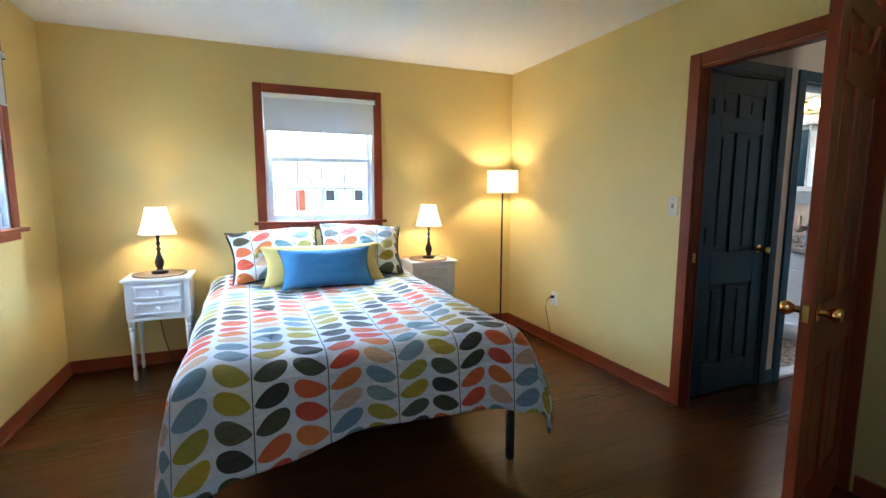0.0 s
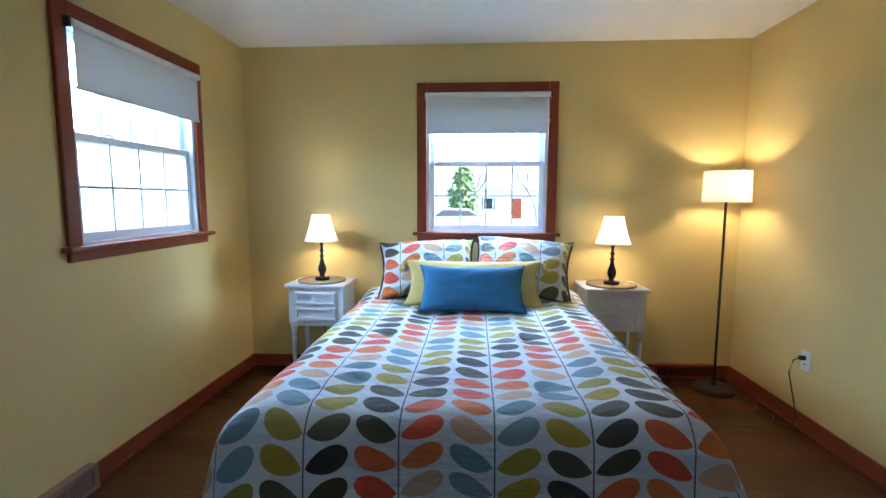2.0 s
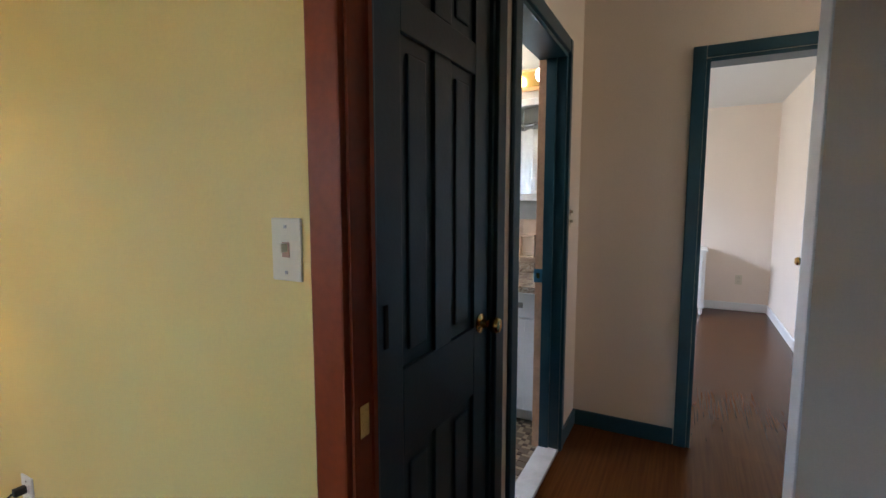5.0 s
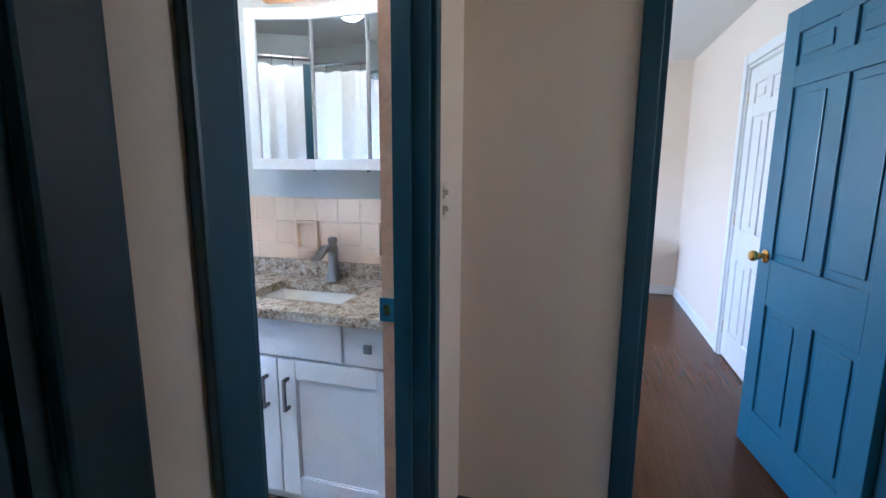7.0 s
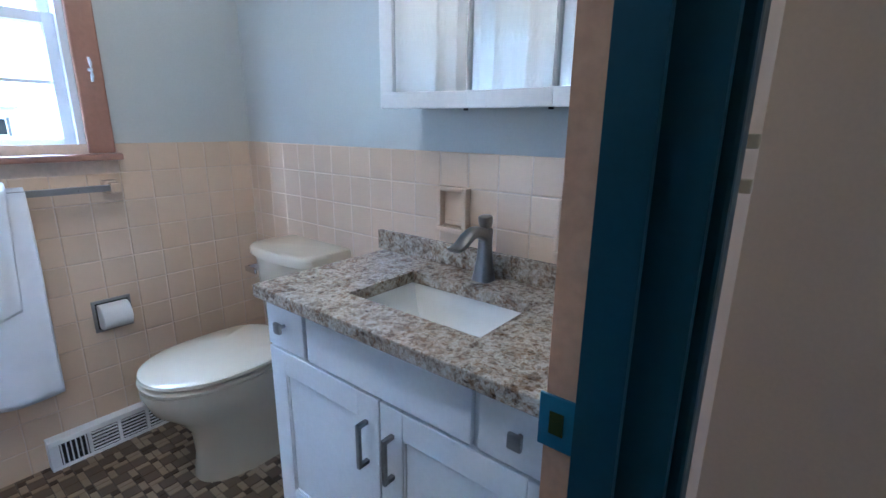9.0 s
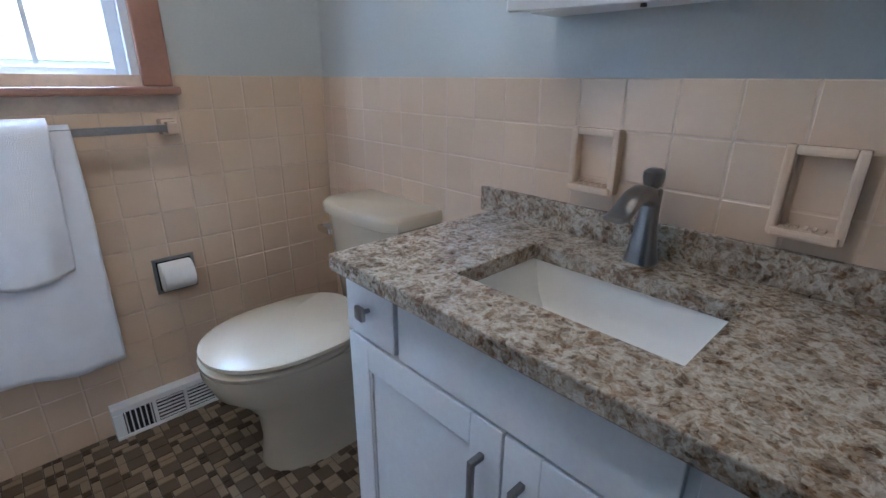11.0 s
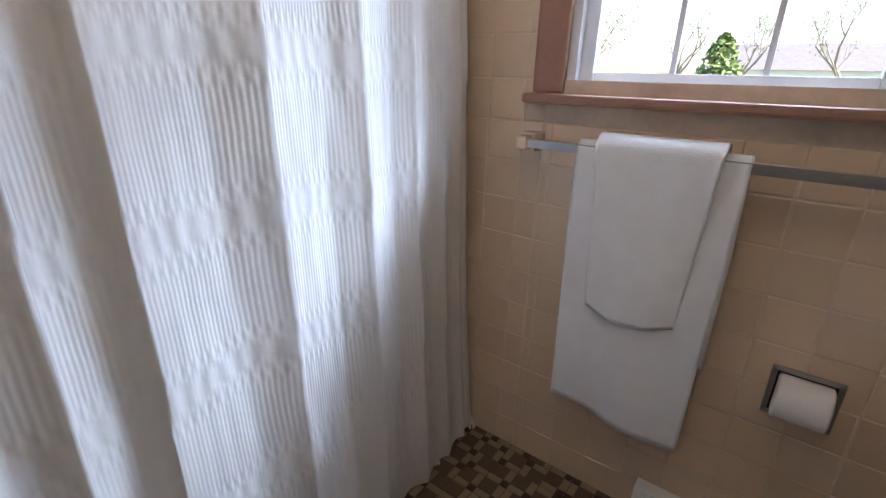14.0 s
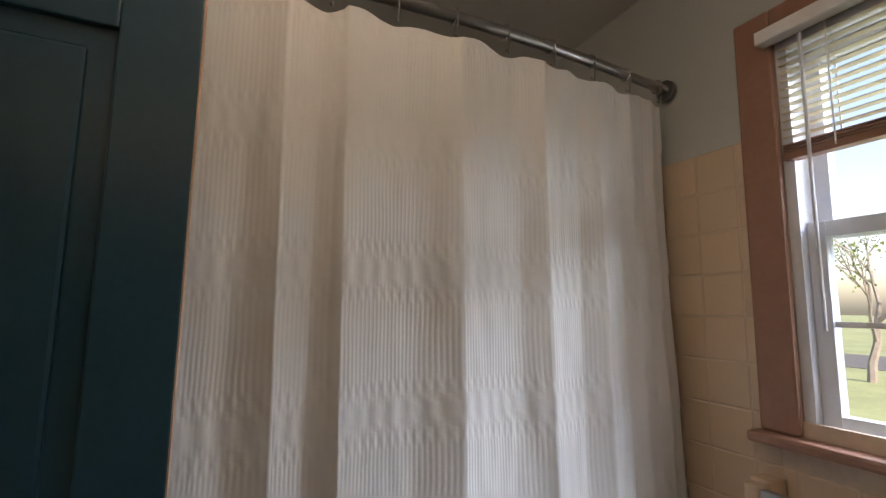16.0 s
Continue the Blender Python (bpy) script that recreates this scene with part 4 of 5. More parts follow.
# ---- nightstands, placemats, table lamps ----
def nightstand(m, label):
    top = thing("nightstand", m, label, "nightstand", "white nightstands")
    part("tabletop", box(-0.215, 0.215, -0.18, 0.165, 0.70, 0.722, bevel=0.006), WHITE, top)
    part("body", boxes((-0.195, 0.195, -0.15, 0.155, 0.44, 0.70), (-0.19, 0.19, -0.157, -0.149, 0.425, 0.445), bevel=0.003), WHITE, top)
    for z0, z1 in ((0.575, 0.675), (0.462, 0.562)):
        front = part("drawer", boxes((-0.15, 0.15, -0.166, -0.148, z0, z1), bevel=0.004), WHITE, top)
        part("moulding", boxes((-0.14, 0.14, -0.179, -0.165, z0 + 0.008, z0 + 0.02), (-0.14, 0.14, -0.179, -0.165, z1 - 0.02, z1 - 0.008), (-0.14, -0.126, -0.179, -0.165, z0 + 0.021, z1 - 0.021), (0.126, 0.14, -0.179, -0.165, z0 + 0.021, z1 - 0.021), bevel=0.002), WHITE, front)
        kb = lathe(0, 0, [(0.006, 0), (0.006, 0.008), (0.013, 0.014), (0.014, 0.020), (0.008, 0.026)], 14)
        kb.transform(pose(0, -0.166, (z0 + z1) / 2, 90, 0, 0))
        part("knob", kb, WHITE, front, "", True)
    prof = [(0.008, 0.0), (0.013, 0.02), (0.015, 0.05), (0.010, 0.07), (0.012, 0.10), (0.017, 0.30), (0.019, 0.345), (0.012, 0.355), (0.020, 0.37), (0.014, 0.385), (0.021, 0.395), (0.021, 0.44)]
    for x in (-0.172, 0.172):
        for y in (-0.128, 0.132):
            part("leg", lathe(x, y, prof, 14), WHITE, top, "turned leg", True)
            part("corner_post", box(x - 0.024, x + 0.024, y - 0.026, y + 0.024, 0.44, 0.70, bevel=0.003), WHITE, top)
    return top


def placemat(m, label):
    top = thing("placemat", m, label, "placemat", "round woven placemats")
    part("weave", lathe(0, 0, [(0.02, 0), (0.125, 0), (0.13, 0.003), (0.125, 0.006), (0.02, 0.006)], 40), JUTE, top, "pale woven centre")
    bm = bmesh.new()
    for k in range(5):
        r = 0.130 + k * 0.008
        add_tube(bm, [(r * math.cos(a * math.pi / 20), r * math.sin(a * math.pi / 20), 0.004) for a in range(41)], 0.0042, 6)
    part("rim", bm, JUTEDARK if "dark" in label else JUTE, top, "braided rim", True)
    rim = bmesh.new()
    add_tube(rim, [(0.167 * math.cos(a * math.pi / 20), 0.167 * math.sin(a * math.pi / 20), 0.005) for a in range(41)], 0.0055, 6)
    part("edge", rim, JUTEDARK, top, "darker braided edge", True)


def table_lamp(m, label):
    top = thing("table_lamp", m, label, "lamp", "table lamps by the bed")
    prof = [(0.052, 0.0), (0.054, 0.004), (0.054, 0.018), (0.047, 0.022), (0.022, 0.026), (0.018, 0.036), (0.026, 0.055), (0.031, 0.075), (0.029, 0.095), (0.020, 0.120), (0.013, 0.145), (0.011, 0.165), (0.017, 0.172), (0.017, 0.180),
            (0.010, 0.186), (0.010, 0.205), (0.016, 0.212), (0.016, 0.220), (0.010, 0.226), (0.009, 0.25), (0.012, 0.256), (0.012, 0.30), (0.006, 0.303)]
    part("base", lathe(0, 0, prof, 28), BRONZE, top, "dark turned base", True)
    seg, n = 48, 7
    bm, rings = bmesh.new(), []
    for k in range(n + 1):
        f = k / n
        r = lerp(0.122, 0.066, f) - 0.006 * math.sin(f * math.pi)
        rings.append([((r * (1 - 0.025 * abs(math.sin(j / seg * 8 * math.pi)) * (1 - 0.5 * f))) * math.cos(2 * math.pi * j / seg), (r * (1 - 0.025 * abs(math.sin(j / seg * 8 * math.pi)) * (1 - 0.5 * f))) * math.sin(2 * math.pi * j / seg), lerp(0.285, 0.475, f)) for j in range(seg)])
    add_rings(bm, rings, cap=False)
    part("shade", bm, LAMPSHADE, top, "white pleated bell shade", True)
    for z, r in ((0.286, 0.122), (0.474, 0.066)):
        part("shade_trim", tube([(r * math.cos(a * math.pi / 16), r * math.sin(a * math.pi / 16), z) for a in range(33)], 0.0022, 6), LAMPSHADE, top, "", True)
    part("bulb", lathe(0, 0, [(0.012, 0.305), (0.014, 0.32), (0.026, 0.345), (0.027, 0.360), (0.018, 0.380), (0.004, 0.388)], 16), BULB, top, "lit bulb", True).visible_shadow = False


nightstand(pose(0.645, -0.20, 0), "white two-drawer nightstand with turned legs by the bed")
nightstand(pose(2.72, -0.18, 0), "white two-drawer nightstand next to the floor lamp")
placemat(pose(0.645, -0.205, 0.723), "round woven jute placemat under a lamp")
placemat(pose(2.72, -0.195, 0.723), "round woven jute placemat under a lamp")
table_lamp(pose(0.645, -0.20, 0.731), "lit table lamp with a dark turned base and white shade")
table_lamp(pose(2.72, -0.20, 0.731), "lit table lamp with a dark turned base and white shade")
top = thing("lamp_cord", pose(0.56, -0.03, 0), "dark lamp cord hanging behind the nightstand", "power cord")
part("cable", tube([(0.05, -0.01, 0.74), (0.04, 0.012, 0.70), (0.02, 0.012, 0.45), (0.05, 0.008, 0.22), (0.09, 0.0, 0.05), (0.12, -0.02, 0.004)], 0.003, 6), BLACK, top, "", True)

# ---- floor lamp ----
top = thing("floor_lamp", pose(3.445, -0.23, 0), "lit black floor lamp with a white drum shade in the corner", "lamp")
part("base", lathe(0, 0, [(0.125, 0), (0.128, 0.006), (0.126, 0.020), (0.115, 0.026), (0.02, 0.030), (0.014, 0.05)], 36), BLACK, top, "round black base", True)
part("pole", tube([(0, 0, 0.03), (0, 0, 1.34)], 0.0085, 12), BLACK, top, "", True)
part("joint", lathe(0, 0, [(0.009, 0.60), (0.011, 0.603), (0.011, 0.627), (0.009, 0.63)], 12), BLACK, top)
part("shade", lathe(0, 0, [(0.147, 1.307), (0.145, 1.41), (0.143, 1.513)], 48, cap=False), LAMPSHADE, top, "white drum shade", True)
for z, r in ((1.308, 0.147), (1.512, 0.143)):
    part("shade_trim", tube([(r * math.cos(a * math.pi / 20), r * math.sin(a * math.pi / 20), z) for a in range(41)], 0.002, 6), LAMPSHADE, top, "", True)
part("spider", boxes((-0.143, 0.143, -0.002, 0.002, 1.335, 1.339), (-0.002, 0.002, -0.143, 0.143, 1.3355, 1.3395)), BLACK, top)
part("bulb", lathe(0, 0, [(0.013, 1.345), (0.016, 1.36), (0.030, 1.395), (0.030, 1.415), (0.018, 1.435), (0.004, 1.442)], 16), BULB, top, "lit bulb", True).visible_shadow = False


# ---- white dressers ----
def dresser(m, w, d, h, rows, label):
    top = thing("dresser", m, label, "dresser", "white dressers")
    part("top_board", box(-w / 2 - 0.02, w / 2 + 0.02, -d - 0.02, 0, h - 0.03, h, bevel=0.008), WHITE, top)
    part("body", boxes((-w / 2, w / 2, -d, -0.003, 0.08, h - 0.03), bevel=0.003), WHITE, top)
    part("skirt", boxes((-w / 2 - 0.006, w / 2 + 0.006, -d - 0.008, -0.003, 0.08, 0.12), bevel=0.003), WHITE, top)
    for k in range(rows):
        z0, z1 = lerp(0.13, h - 0.05, k / rows) + 0.01, lerp(0.13, h - 0.05, (k + 1) / rows) - 0.01
        dr = part("drawer", box(-w / 2 + 0.03, w / 2 - 0.03, -d - 0.014, -d - 0.0005, z0, z1, bevel=0.005), WHITE, top)
        for x in (-w / 4, w / 4):
            kb = lathe(0, 0, [(0.007, 0), (0.007, 0.01), (0.015, 0.018), (0.015, 0.024), (0.006, 0.028)], 12)
            kb.transform(pose(x, -d - 0.014, (z0 + z1) / 2, 90, 0, 0))
            part("knob", kb, WHITE, dr, "", True)
    for x in (-w / 2 + 0.03, w / 2 - 0.03):
        for y in (-d + 0.03, -0.04):
            part("foot", lathe(x, y, [(0.014, 0), (0.022, 0.03), (0.024, 0.06), (0.018, 0.08)], 12), WHITE, top, "", True)


dresser(pose(0.03, -3.24, 0, 0, 0, 90), 0.96, 0.43, 0.735, 3, "white painted dresser against the yellow wall")
dresser(pose(9.61, -2.40, 0, 0, 0, -90), 0.80, 0.44, 0.77, 3, "white wicker-front dresser against the far wall")


# ---- bath: vanity ----
VY0, VY1, VX = -0.918, -1.885, 5.592
vanity = thing("vanity_cabinet", pose(VX, VY0, 0), "white shaker vanity cabinet with two doors and drawers", "cabinet")
W = VY0 - VY1


def vbox(y0, y1, x0, x1, z0, z1, bevel=0.0):
    """A box by its distance from the vanity's left end and its depth from the front."""
    return (x0, x1, -y1, -y0, z0, z1)


part("body", boxes(vbox(0.0, W, 0.021, 0.50, 0.09, 0.60), vbox(0.0, 0.018, 0.021, 0.50, 0.60, 0.803), vbox(W - 0.018, W, 0.021, 0.50, 0.60, 0.803), vbox(0.018, W - 0.018, 0.021, 0.039, 0.60, 0.803), vbox(0.018, W - 0.018, 0.482, 0.50, 0.60, 0.803)), WHITE, vanity)
part("toe_kick", boxes(vbox(0.02, W, 0.075, 0.09, 0.0, 0.09)), WHITE, vanity)
part("side_foot", boxes(vbox(0.0, 0.018, 0.07, 0.50, 0.0, 0.089)), WHITE, vanity)


def shaker(y0, y1, handle_y):
    d = part("door", boxes(vbox(y0, y1, 0.008, 0.020, 0.10, 0.648)), WHITE, vanity)
    f = 0.073
    part("door_frame", boxes(vbox(y0, y0 + f, 0.0, 0.0085, 0.10, 0.648), vbox(y1 - f, y1, 0.0, 0.0085, 0.10, 0.648), vbox(y0 + f, y1 - f, 0.0, 0.0085, 0.10, 0.10 + f), vbox(y0 + f, y1 - f, 0.0, 0.0085, 0.648 - f, 0.648), bevel=0.003), WHITE, d)
    part("edge_bead", boxes(vbox(y0 + f, y0 + f + 0.006, 0.004, 0.0085, 0.10 + f, 0.648 - f), vbox(y1 - f - 0.006, y1 - f, 0.004, 0.0085, 0.10 + f, 0.648 - f), vbox(y0 + f + 0.006, y1 - f - 0.006, 0.004, 0.0085, 0.10 + f, 0.106 + f), vbox(y0 + f + 0.006, y1 - f - 0.006, 0.004, 0.0085, 0.642 - f, 0.648 - f)), WHITE, d)
    y = -handle_y
    bar_ = boxes((-0.034, -0.024, y - 0.006, y + 0.006, 0.456, 0.580), (-0.025, 0.0, y - 0.006, y + 0.006, 0.456, 0.468), (-0.025, 0.0, y - 0.006, y + 0.006, 0.568, 0.580), bevel=0.002)
    part("handle", bar_, PEWTER, d, "dark nickel squared handle")


shaker(0.003, 0.464, 0.422)
shaker(0.469, 0.936, 0.511)
for y0, y1, knob in ((0.003, 0.174, True), (0.192, 0.732, False), (0.750, 0.936, True)):
    d = part("drawer", boxes(vbox(y0, y1, 0.0, 0.020, 0.657, 0.797), bevel=0.003), WHITE, vanity)
    if knob:
        y = -(y0 + y1) / 2
        kb = tube([(0, y, 0.732), (-0.012, y, 0.732), (-0.018, y, 0.732)], 0.0055, 10)
        add_box(kb, -0.028, -0.017, y - 0.015, y + 0.015, 0.716, 0.748, bevel=0.004)
        part("knob", kb, NICKEL, d, "squared nickel knob", True)
for g in (0.176, 0.734):
    part("stile", boxes(vbox(g, g + 0.014, 0.010, 0.0205, 0.652, 0.803)), WHITE, vanity)

CT = (5.560, 6.098, -1.897, -0.910, 0.806, 0.843)
S = (5.688, 5.950, -1.598, -1.172)
bm = boxes((CT[0], S[0], CT[2], CT[3], CT[4], CT[5]), (S[1], CT[1], CT[2], CT[3], CT[4], CT[5]), (S[0], S[1], CT[2], S[2], CT[4], CT[5]), (S[0], S[1], S[3], CT[3], CT[4], CT[5]))
bmesh.ops.remove_doubles(bm, verts=bm.verts, dist=0.0005)
counter = tagged(part("countertop", bm, GRANITE), "mottled brown and grey stone countertop with a sink cutout", "countertop")
bv = counter.modifiers.new("edge", "BEVEL")
bv.width, bv.segments, bv.limit_method = 0.003, 2, "ANGLE"
part("backsplash", box(6.074, 6.0975, -1.897, -0.885, 0.8435, 0.913, bevel=0.002), GRANITE, counter)


def basin(u, v):
    """A rectangular bowl, deeper on one side, from rim to drain."""
    t = u * 2 * math.pi
    c, s = math.cos(t), math.sin(t)
    k = max(abs(c), abs(s))
    sq = (c / k, s / k)
    wall = smooth01(min(1.0, v / 0.4))
    rest = max(0.0, (v - 0.25) / 0.75)
    p = (1 - 0.10 * wall) * (1 - rest)
    mixr = 0.15 + 0.45 * v
    x = lerp(sq[0], c, mixr) * p
    y = lerp(sq[1], s, mixr) * p
    depth = 0.105 * wall + 0.040 * smooth01(rest)
    return (lerp(S[0], S[1], 0.5) + x * (S[1] - S[0] + 0.02) / 2, lerp(S[2], S[3], 0.5) + y * (S[3] - S[2] + 0.02) / 2 - 0.01 * v, 0.806 - depth)


sink = thing("sink", pose(0, 0, 0), "white undermount rectangular porcelain sink", "sink")
bowl = sheet(basin, 64, 26)
bmesh.ops.remove_doubles(bowl, verts=bowl.verts, dist=0.0004)
part("bowl", bowl, BASIN, sink, "", True)
part("drain", lathe(5.825, -1.392, [(0.022, 0.664), (0.023, 0.667), (0.012, 0.668), (0.004, 0.668)], 18), NICKEL, sink, "nickel drain", True)

faucet = thing("faucet", pose(6.022, -1.385, 0.843), "dark brushed nickel single-lever bathroom faucet", "faucet")


def squared(c, w, d, n=16, turn=0.0):
    out = []
    for k in range(n):
        t = 2 * math.pi * k / n + math.pi / n
        cx, cy = math.cos(t), math.sin(t)
        q = (abs(cx) ** 4 + abs(cy) ** 4) ** 0.25
        out.append((c[0] + cx / q * d, c[1] + cy / q * w, c[2]))
    return out


rings = []
for z, x, w, d in ((0, 0, 0.031, 0.030), (0.006, 0, 0.030, 0.029), (0.03, 0.001, 0.0255, 0.024), (0.06, 0.002, 0.0215, 0.020), (0.095, 0.003, 0.0185, 0.018), (0.125, 0.004, 0.0175, 0.018), (0.148, 0.005, 0.018, 0.020), (0.154, 0.005, 0.015, 0.017)):
    rings.append(squared((x, 0, z), w, d))
part("column", add_rings(bmesh.new(), rings), PEWTER, faucet, "flared squared column", True)
rings = []
for t in range(13):
    f = t / 12
    cx, cz = lerp(0.004, -0.148, f), 0.130 + 0.022 * math.sin(math.pi * min(1.0, f * 1.25)) - 0.012 * f ** 3
    w, h = lerp(0.0175, 0.0205, f), lerp(0.024, 0.0085, f ** 0.7)
    tilt = radians(lerp(0, -38, f))
    up = Vector((math.sin(tilt), 0, math.cos(tilt)))
    rings.append([Vector((cx, 0, cz)) + Vector((0, p[1], 0)) + up * p[0] for p in squared((0, 0, 0), w, h)])
part("spout", add_rings(bmesh.new(), rings), PEWTER, faucet, "curved spout", True)
rings = [squared((0.004, 0, 0.156), 0.012, 0.013), squared((0.003, 0, 0.162), 0.016, 0.017), squared((0.001, 0, 0.178), 0.0175, 0.021), squared((0.0, 0, 0.189), 0.0165, 0.021), squared((0.001, 0, 0.194), 0.011, 0.014)]
part("lever", add_rings(bmesh.new(), rings), PEWTER, faucet, "lever cap", True)


# ---- soap dishes, paper holder ----
def soap_dish(y0, y1, z0, z1, label):
    top = thing("soap_dish", pose(6.094, (y0 + y1) / 2, z0), label, "soap dish", "ceramic wall niches")
    w, h = (y0 - y1), z1 - z0
    f = 0.016
    part("rim", boxes((-0.030, 0, -w / 2, -w / 2 + f, 0, h), (-0.030, 0, w / 2 - f, w / 2, 0, h), (-0.030, 0, -w / 2 + f, w / 2 - f, h - f, h), (-0.040, 0, -w / 2 + f * 0.4, w / 2 - f * 0.4, 0, f), bevel=0.005), TILE, top)
    part("recess", boxes((-0.003, -0.001, -w / 2 + f, w / 2 - f, f, h - f)), TILE, top, "recessed back")
    if w < 0.13:
        for k in range(5):
            y = lerp(-w / 2 + 0.03, w / 2 - 0.03, k / 4)
            part("ridge", box(-0.027, -0.006, y - 0.003, y + 0.003, f - 0.001, f + 0.005, bevel=0.001), TILE, top)


soap_dish(-1.166, -1.283, 0.955, 1.098, "tall peach ceramic niche set in the tile")
soap_dish(-1.578, -1.690, 0.942, 1.100, "square peach ceramic soap dish set in the tile")

top = thing("toilet_paper_holder", pose(5.452, -0.012, 0.548), "chrome recessed holder with a white paper roll", "paper holder")
part("frame", boxes((-0.066, 0.066, -0.006, 0.0, 0.052, 0.064), (-0.066, 0.066, -0.006, 0, -0.064, -0.052), (-0.066, -0.055, -0.006, 0, -0.052, 0.052), (0.055, 0.066, -0.006, 0, -0.052, 0.052), bevel=0.002), NICKEL, top)
# flat near-black plate, coloured for the shade of a hollow behind the roll
part("recess", box(-0.055, 0.055, -0.0025, 0.0, -0.052, 0.052), DARK, top, "dark plate for the shade in the recess")
roll = lathe(0, 0, [(0.018, -0.050), (0.047, -0.050), (0.050, -0.047), (0.050, 0.047), (0.047, 0.050), (0.018, 0.050)], 32)
roll.transform(pose(0, -0.020, 0.0, 0, 90, 0))
part("paper_roll", roll, PAPER, top, "white toilet paper roll", True)

# ---- medicine cabinet and light bar ----
cab = thing("medicine_cabinet", pose(6.10, -1.456, 1.328), "white three-door mirrored medicine cabinet", "medicine cabinet")
part("body", box(-0.100, -0.001, -0.385, 0.385, 0.006, 0.636, bevel=0.003), WHITE, cab)
edges = (0.388, 0.116, -0.134, -0.388)
for k in range(3):
    y1, y0 = edges[k] - 0.001, edges[k + 1] + 0.001
    lf, rf = (0.042 if k == 2 else 0.004), (0.042 if k == 0 else 0.004)
    d = part("door", boxes((-0.122, -0.1005, y0, y1, 0.0, 0.045), (-0.122, -0.1005, y0, y1, 0.598, 0.642), (-0.122, -0.1005, y0, y0 + lf, 0.045, 0.598), (-0.122, -0.1005, y1 - rf, y1, 0.045, 0.598), bevel=0.003), WHITE, cab)
    part("mirror", box(-0.112, -0.1085, y0 + lf + 0.0005, y1 - rf - 0.0005, 0.0455, 0.5975), MIRROR, d, "mirror glass")
    if k == 0:
        d.matrix_basis = Matrix.Translation((-0.11, y0, 0)) @ pose(0, 0, 0, 0, 0, 14.2) @ Matrix.Translation((0.11, -y0, 0))
    if k == 2:
        d.matrix_basis = Matrix.Translation((-0.11, y1, 0)) @ pose(0, 0, 0, 0, 0, -9) @ Matrix.Translation((0.11, -y1, 0))
    part("catch", box(-0.116, -0.104, y0 + 0.003, y0 + 0.012, -0.006, 0.0), DARK, d)
bar = thing("vanity_light", pose(6.10, -1.456, 2.04), "oak light bar with lit round bulbs above the mirror", "wall lamp")
part("bar", box(-0.045, -0.001, -0.39, 0.39, 0.0, 0.135, bevel=0.008), OAK, bar)
part("strip", box(-0.050, -0.0445, -0.37, 0.37, 0.02, 0.115, bevel=0.002), BRASS, bar, "brass strip")
for k in range(4):
    y = lerp(-0.29, 0.29, k / 3)
    g = lathe(0, 0, [(0.022, 0), (0.024, 0.02), (0.036, 0.038), (0.045, 0.060), (0.046, 0.075), (0.040, 0.096), (0.024, 0.112), (0.005, 0.118)], 20)
    g.transform(pose(-0.05, y, 0.068, 0, -90, 0))
    part("globe_bulb", g, BULB, bar, "lit round bulb", True)
top = thing("ceiling_light", pose(5.05, -1.05, H), "lit flush white glass ceiling light", "ceiling light")
part("canopy", lathe(0, 0, [(0.13, -0.022), (0.135, -0.012), (0.135, 0)], 30), WHITE, top, "", True)
part("diffuser", lathe(0, 0, [(0.015, -0.085), (0.07, -0.078), (0.11, -0.058), (0.125, -0.023)], 30), BULB, top, "lit glass dome", True)

# ---- toilet ----
toilet = thing("toilet", pose(5.60, -0.502, 0), "bone-coloured porcelain toilet with its lid shut", "toilet")


def oval(cx, a_front, a_back, half, z, n=36, power=2.3, back=0):
    out = []
    for k in range(n):
        t = 2 * math.pi * k / n
        c, s = math.cos(t), math.sin(t)
        p = back if back and c > 0 else power
        q = (abs(c) ** p + abs(s) ** p) ** (-1 / p)
        out.append((cx + (a_back if c > 0 else a_front) * c * q, half * s * q, z))
    return out


rings = [oval(0.12, 0.226, 0.22, 0.116, 0.0), oval(0.12, 0.224, 0.22, 0.114, 0.02), oval(0.12, 0.212, 0.22, 0.109, 0.10), oval(0.11, 0.208, 0.23, 0.110, 0.20), oval(0.09, 0.235, 0.23, 0.128, 0.27), oval(0.07, 0.280, 0.23, 0.160, 0.33), oval(0.06, 0.295, 0.24, 0.178, 0.392), oval(0.06, 0.295, 0.24, 0.180, 0.418)]
part("bowl", add_rings(bmesh.new(), rings), BONE, toilet, "", True)
part("foot", box(0.10, 0.40, -0.095, 0.095, 0.0, 0.06, bevel=0.02), BONE, toilet)
part("trapway", add_rings(bmesh.new(), [oval(0.30, 0.15, 0.13, 0.085, 0.04), oval(0.30, 0.16, 0.13, 0.09, 0.16), oval(0.29, 0.13, 0.15, 0.080, 0.28), oval(0.29, 0.12, 0.16, 0.10, 0.37)]), BONE, toilet, "", True)
part("deck", box(0.19, 0.44, -0.145, 0.145, 0.335, 0.406, bevel=0.02), BONE, toilet)
rings = [oval(0.02, 0.252, 0.235, 0.180, 0.4210, 48), oval(0.02, 0.257, 0.238, 0.185, 0.4280, 48), oval(0.02, 0.257, 0.238, 0.185, 0.4370, 48), oval(0.02, 0.250, 0.232, 0.180, 0.4420, 48)]
part("seat", add_rings(bmesh.new(), rings), BONE, toilet, "", True)
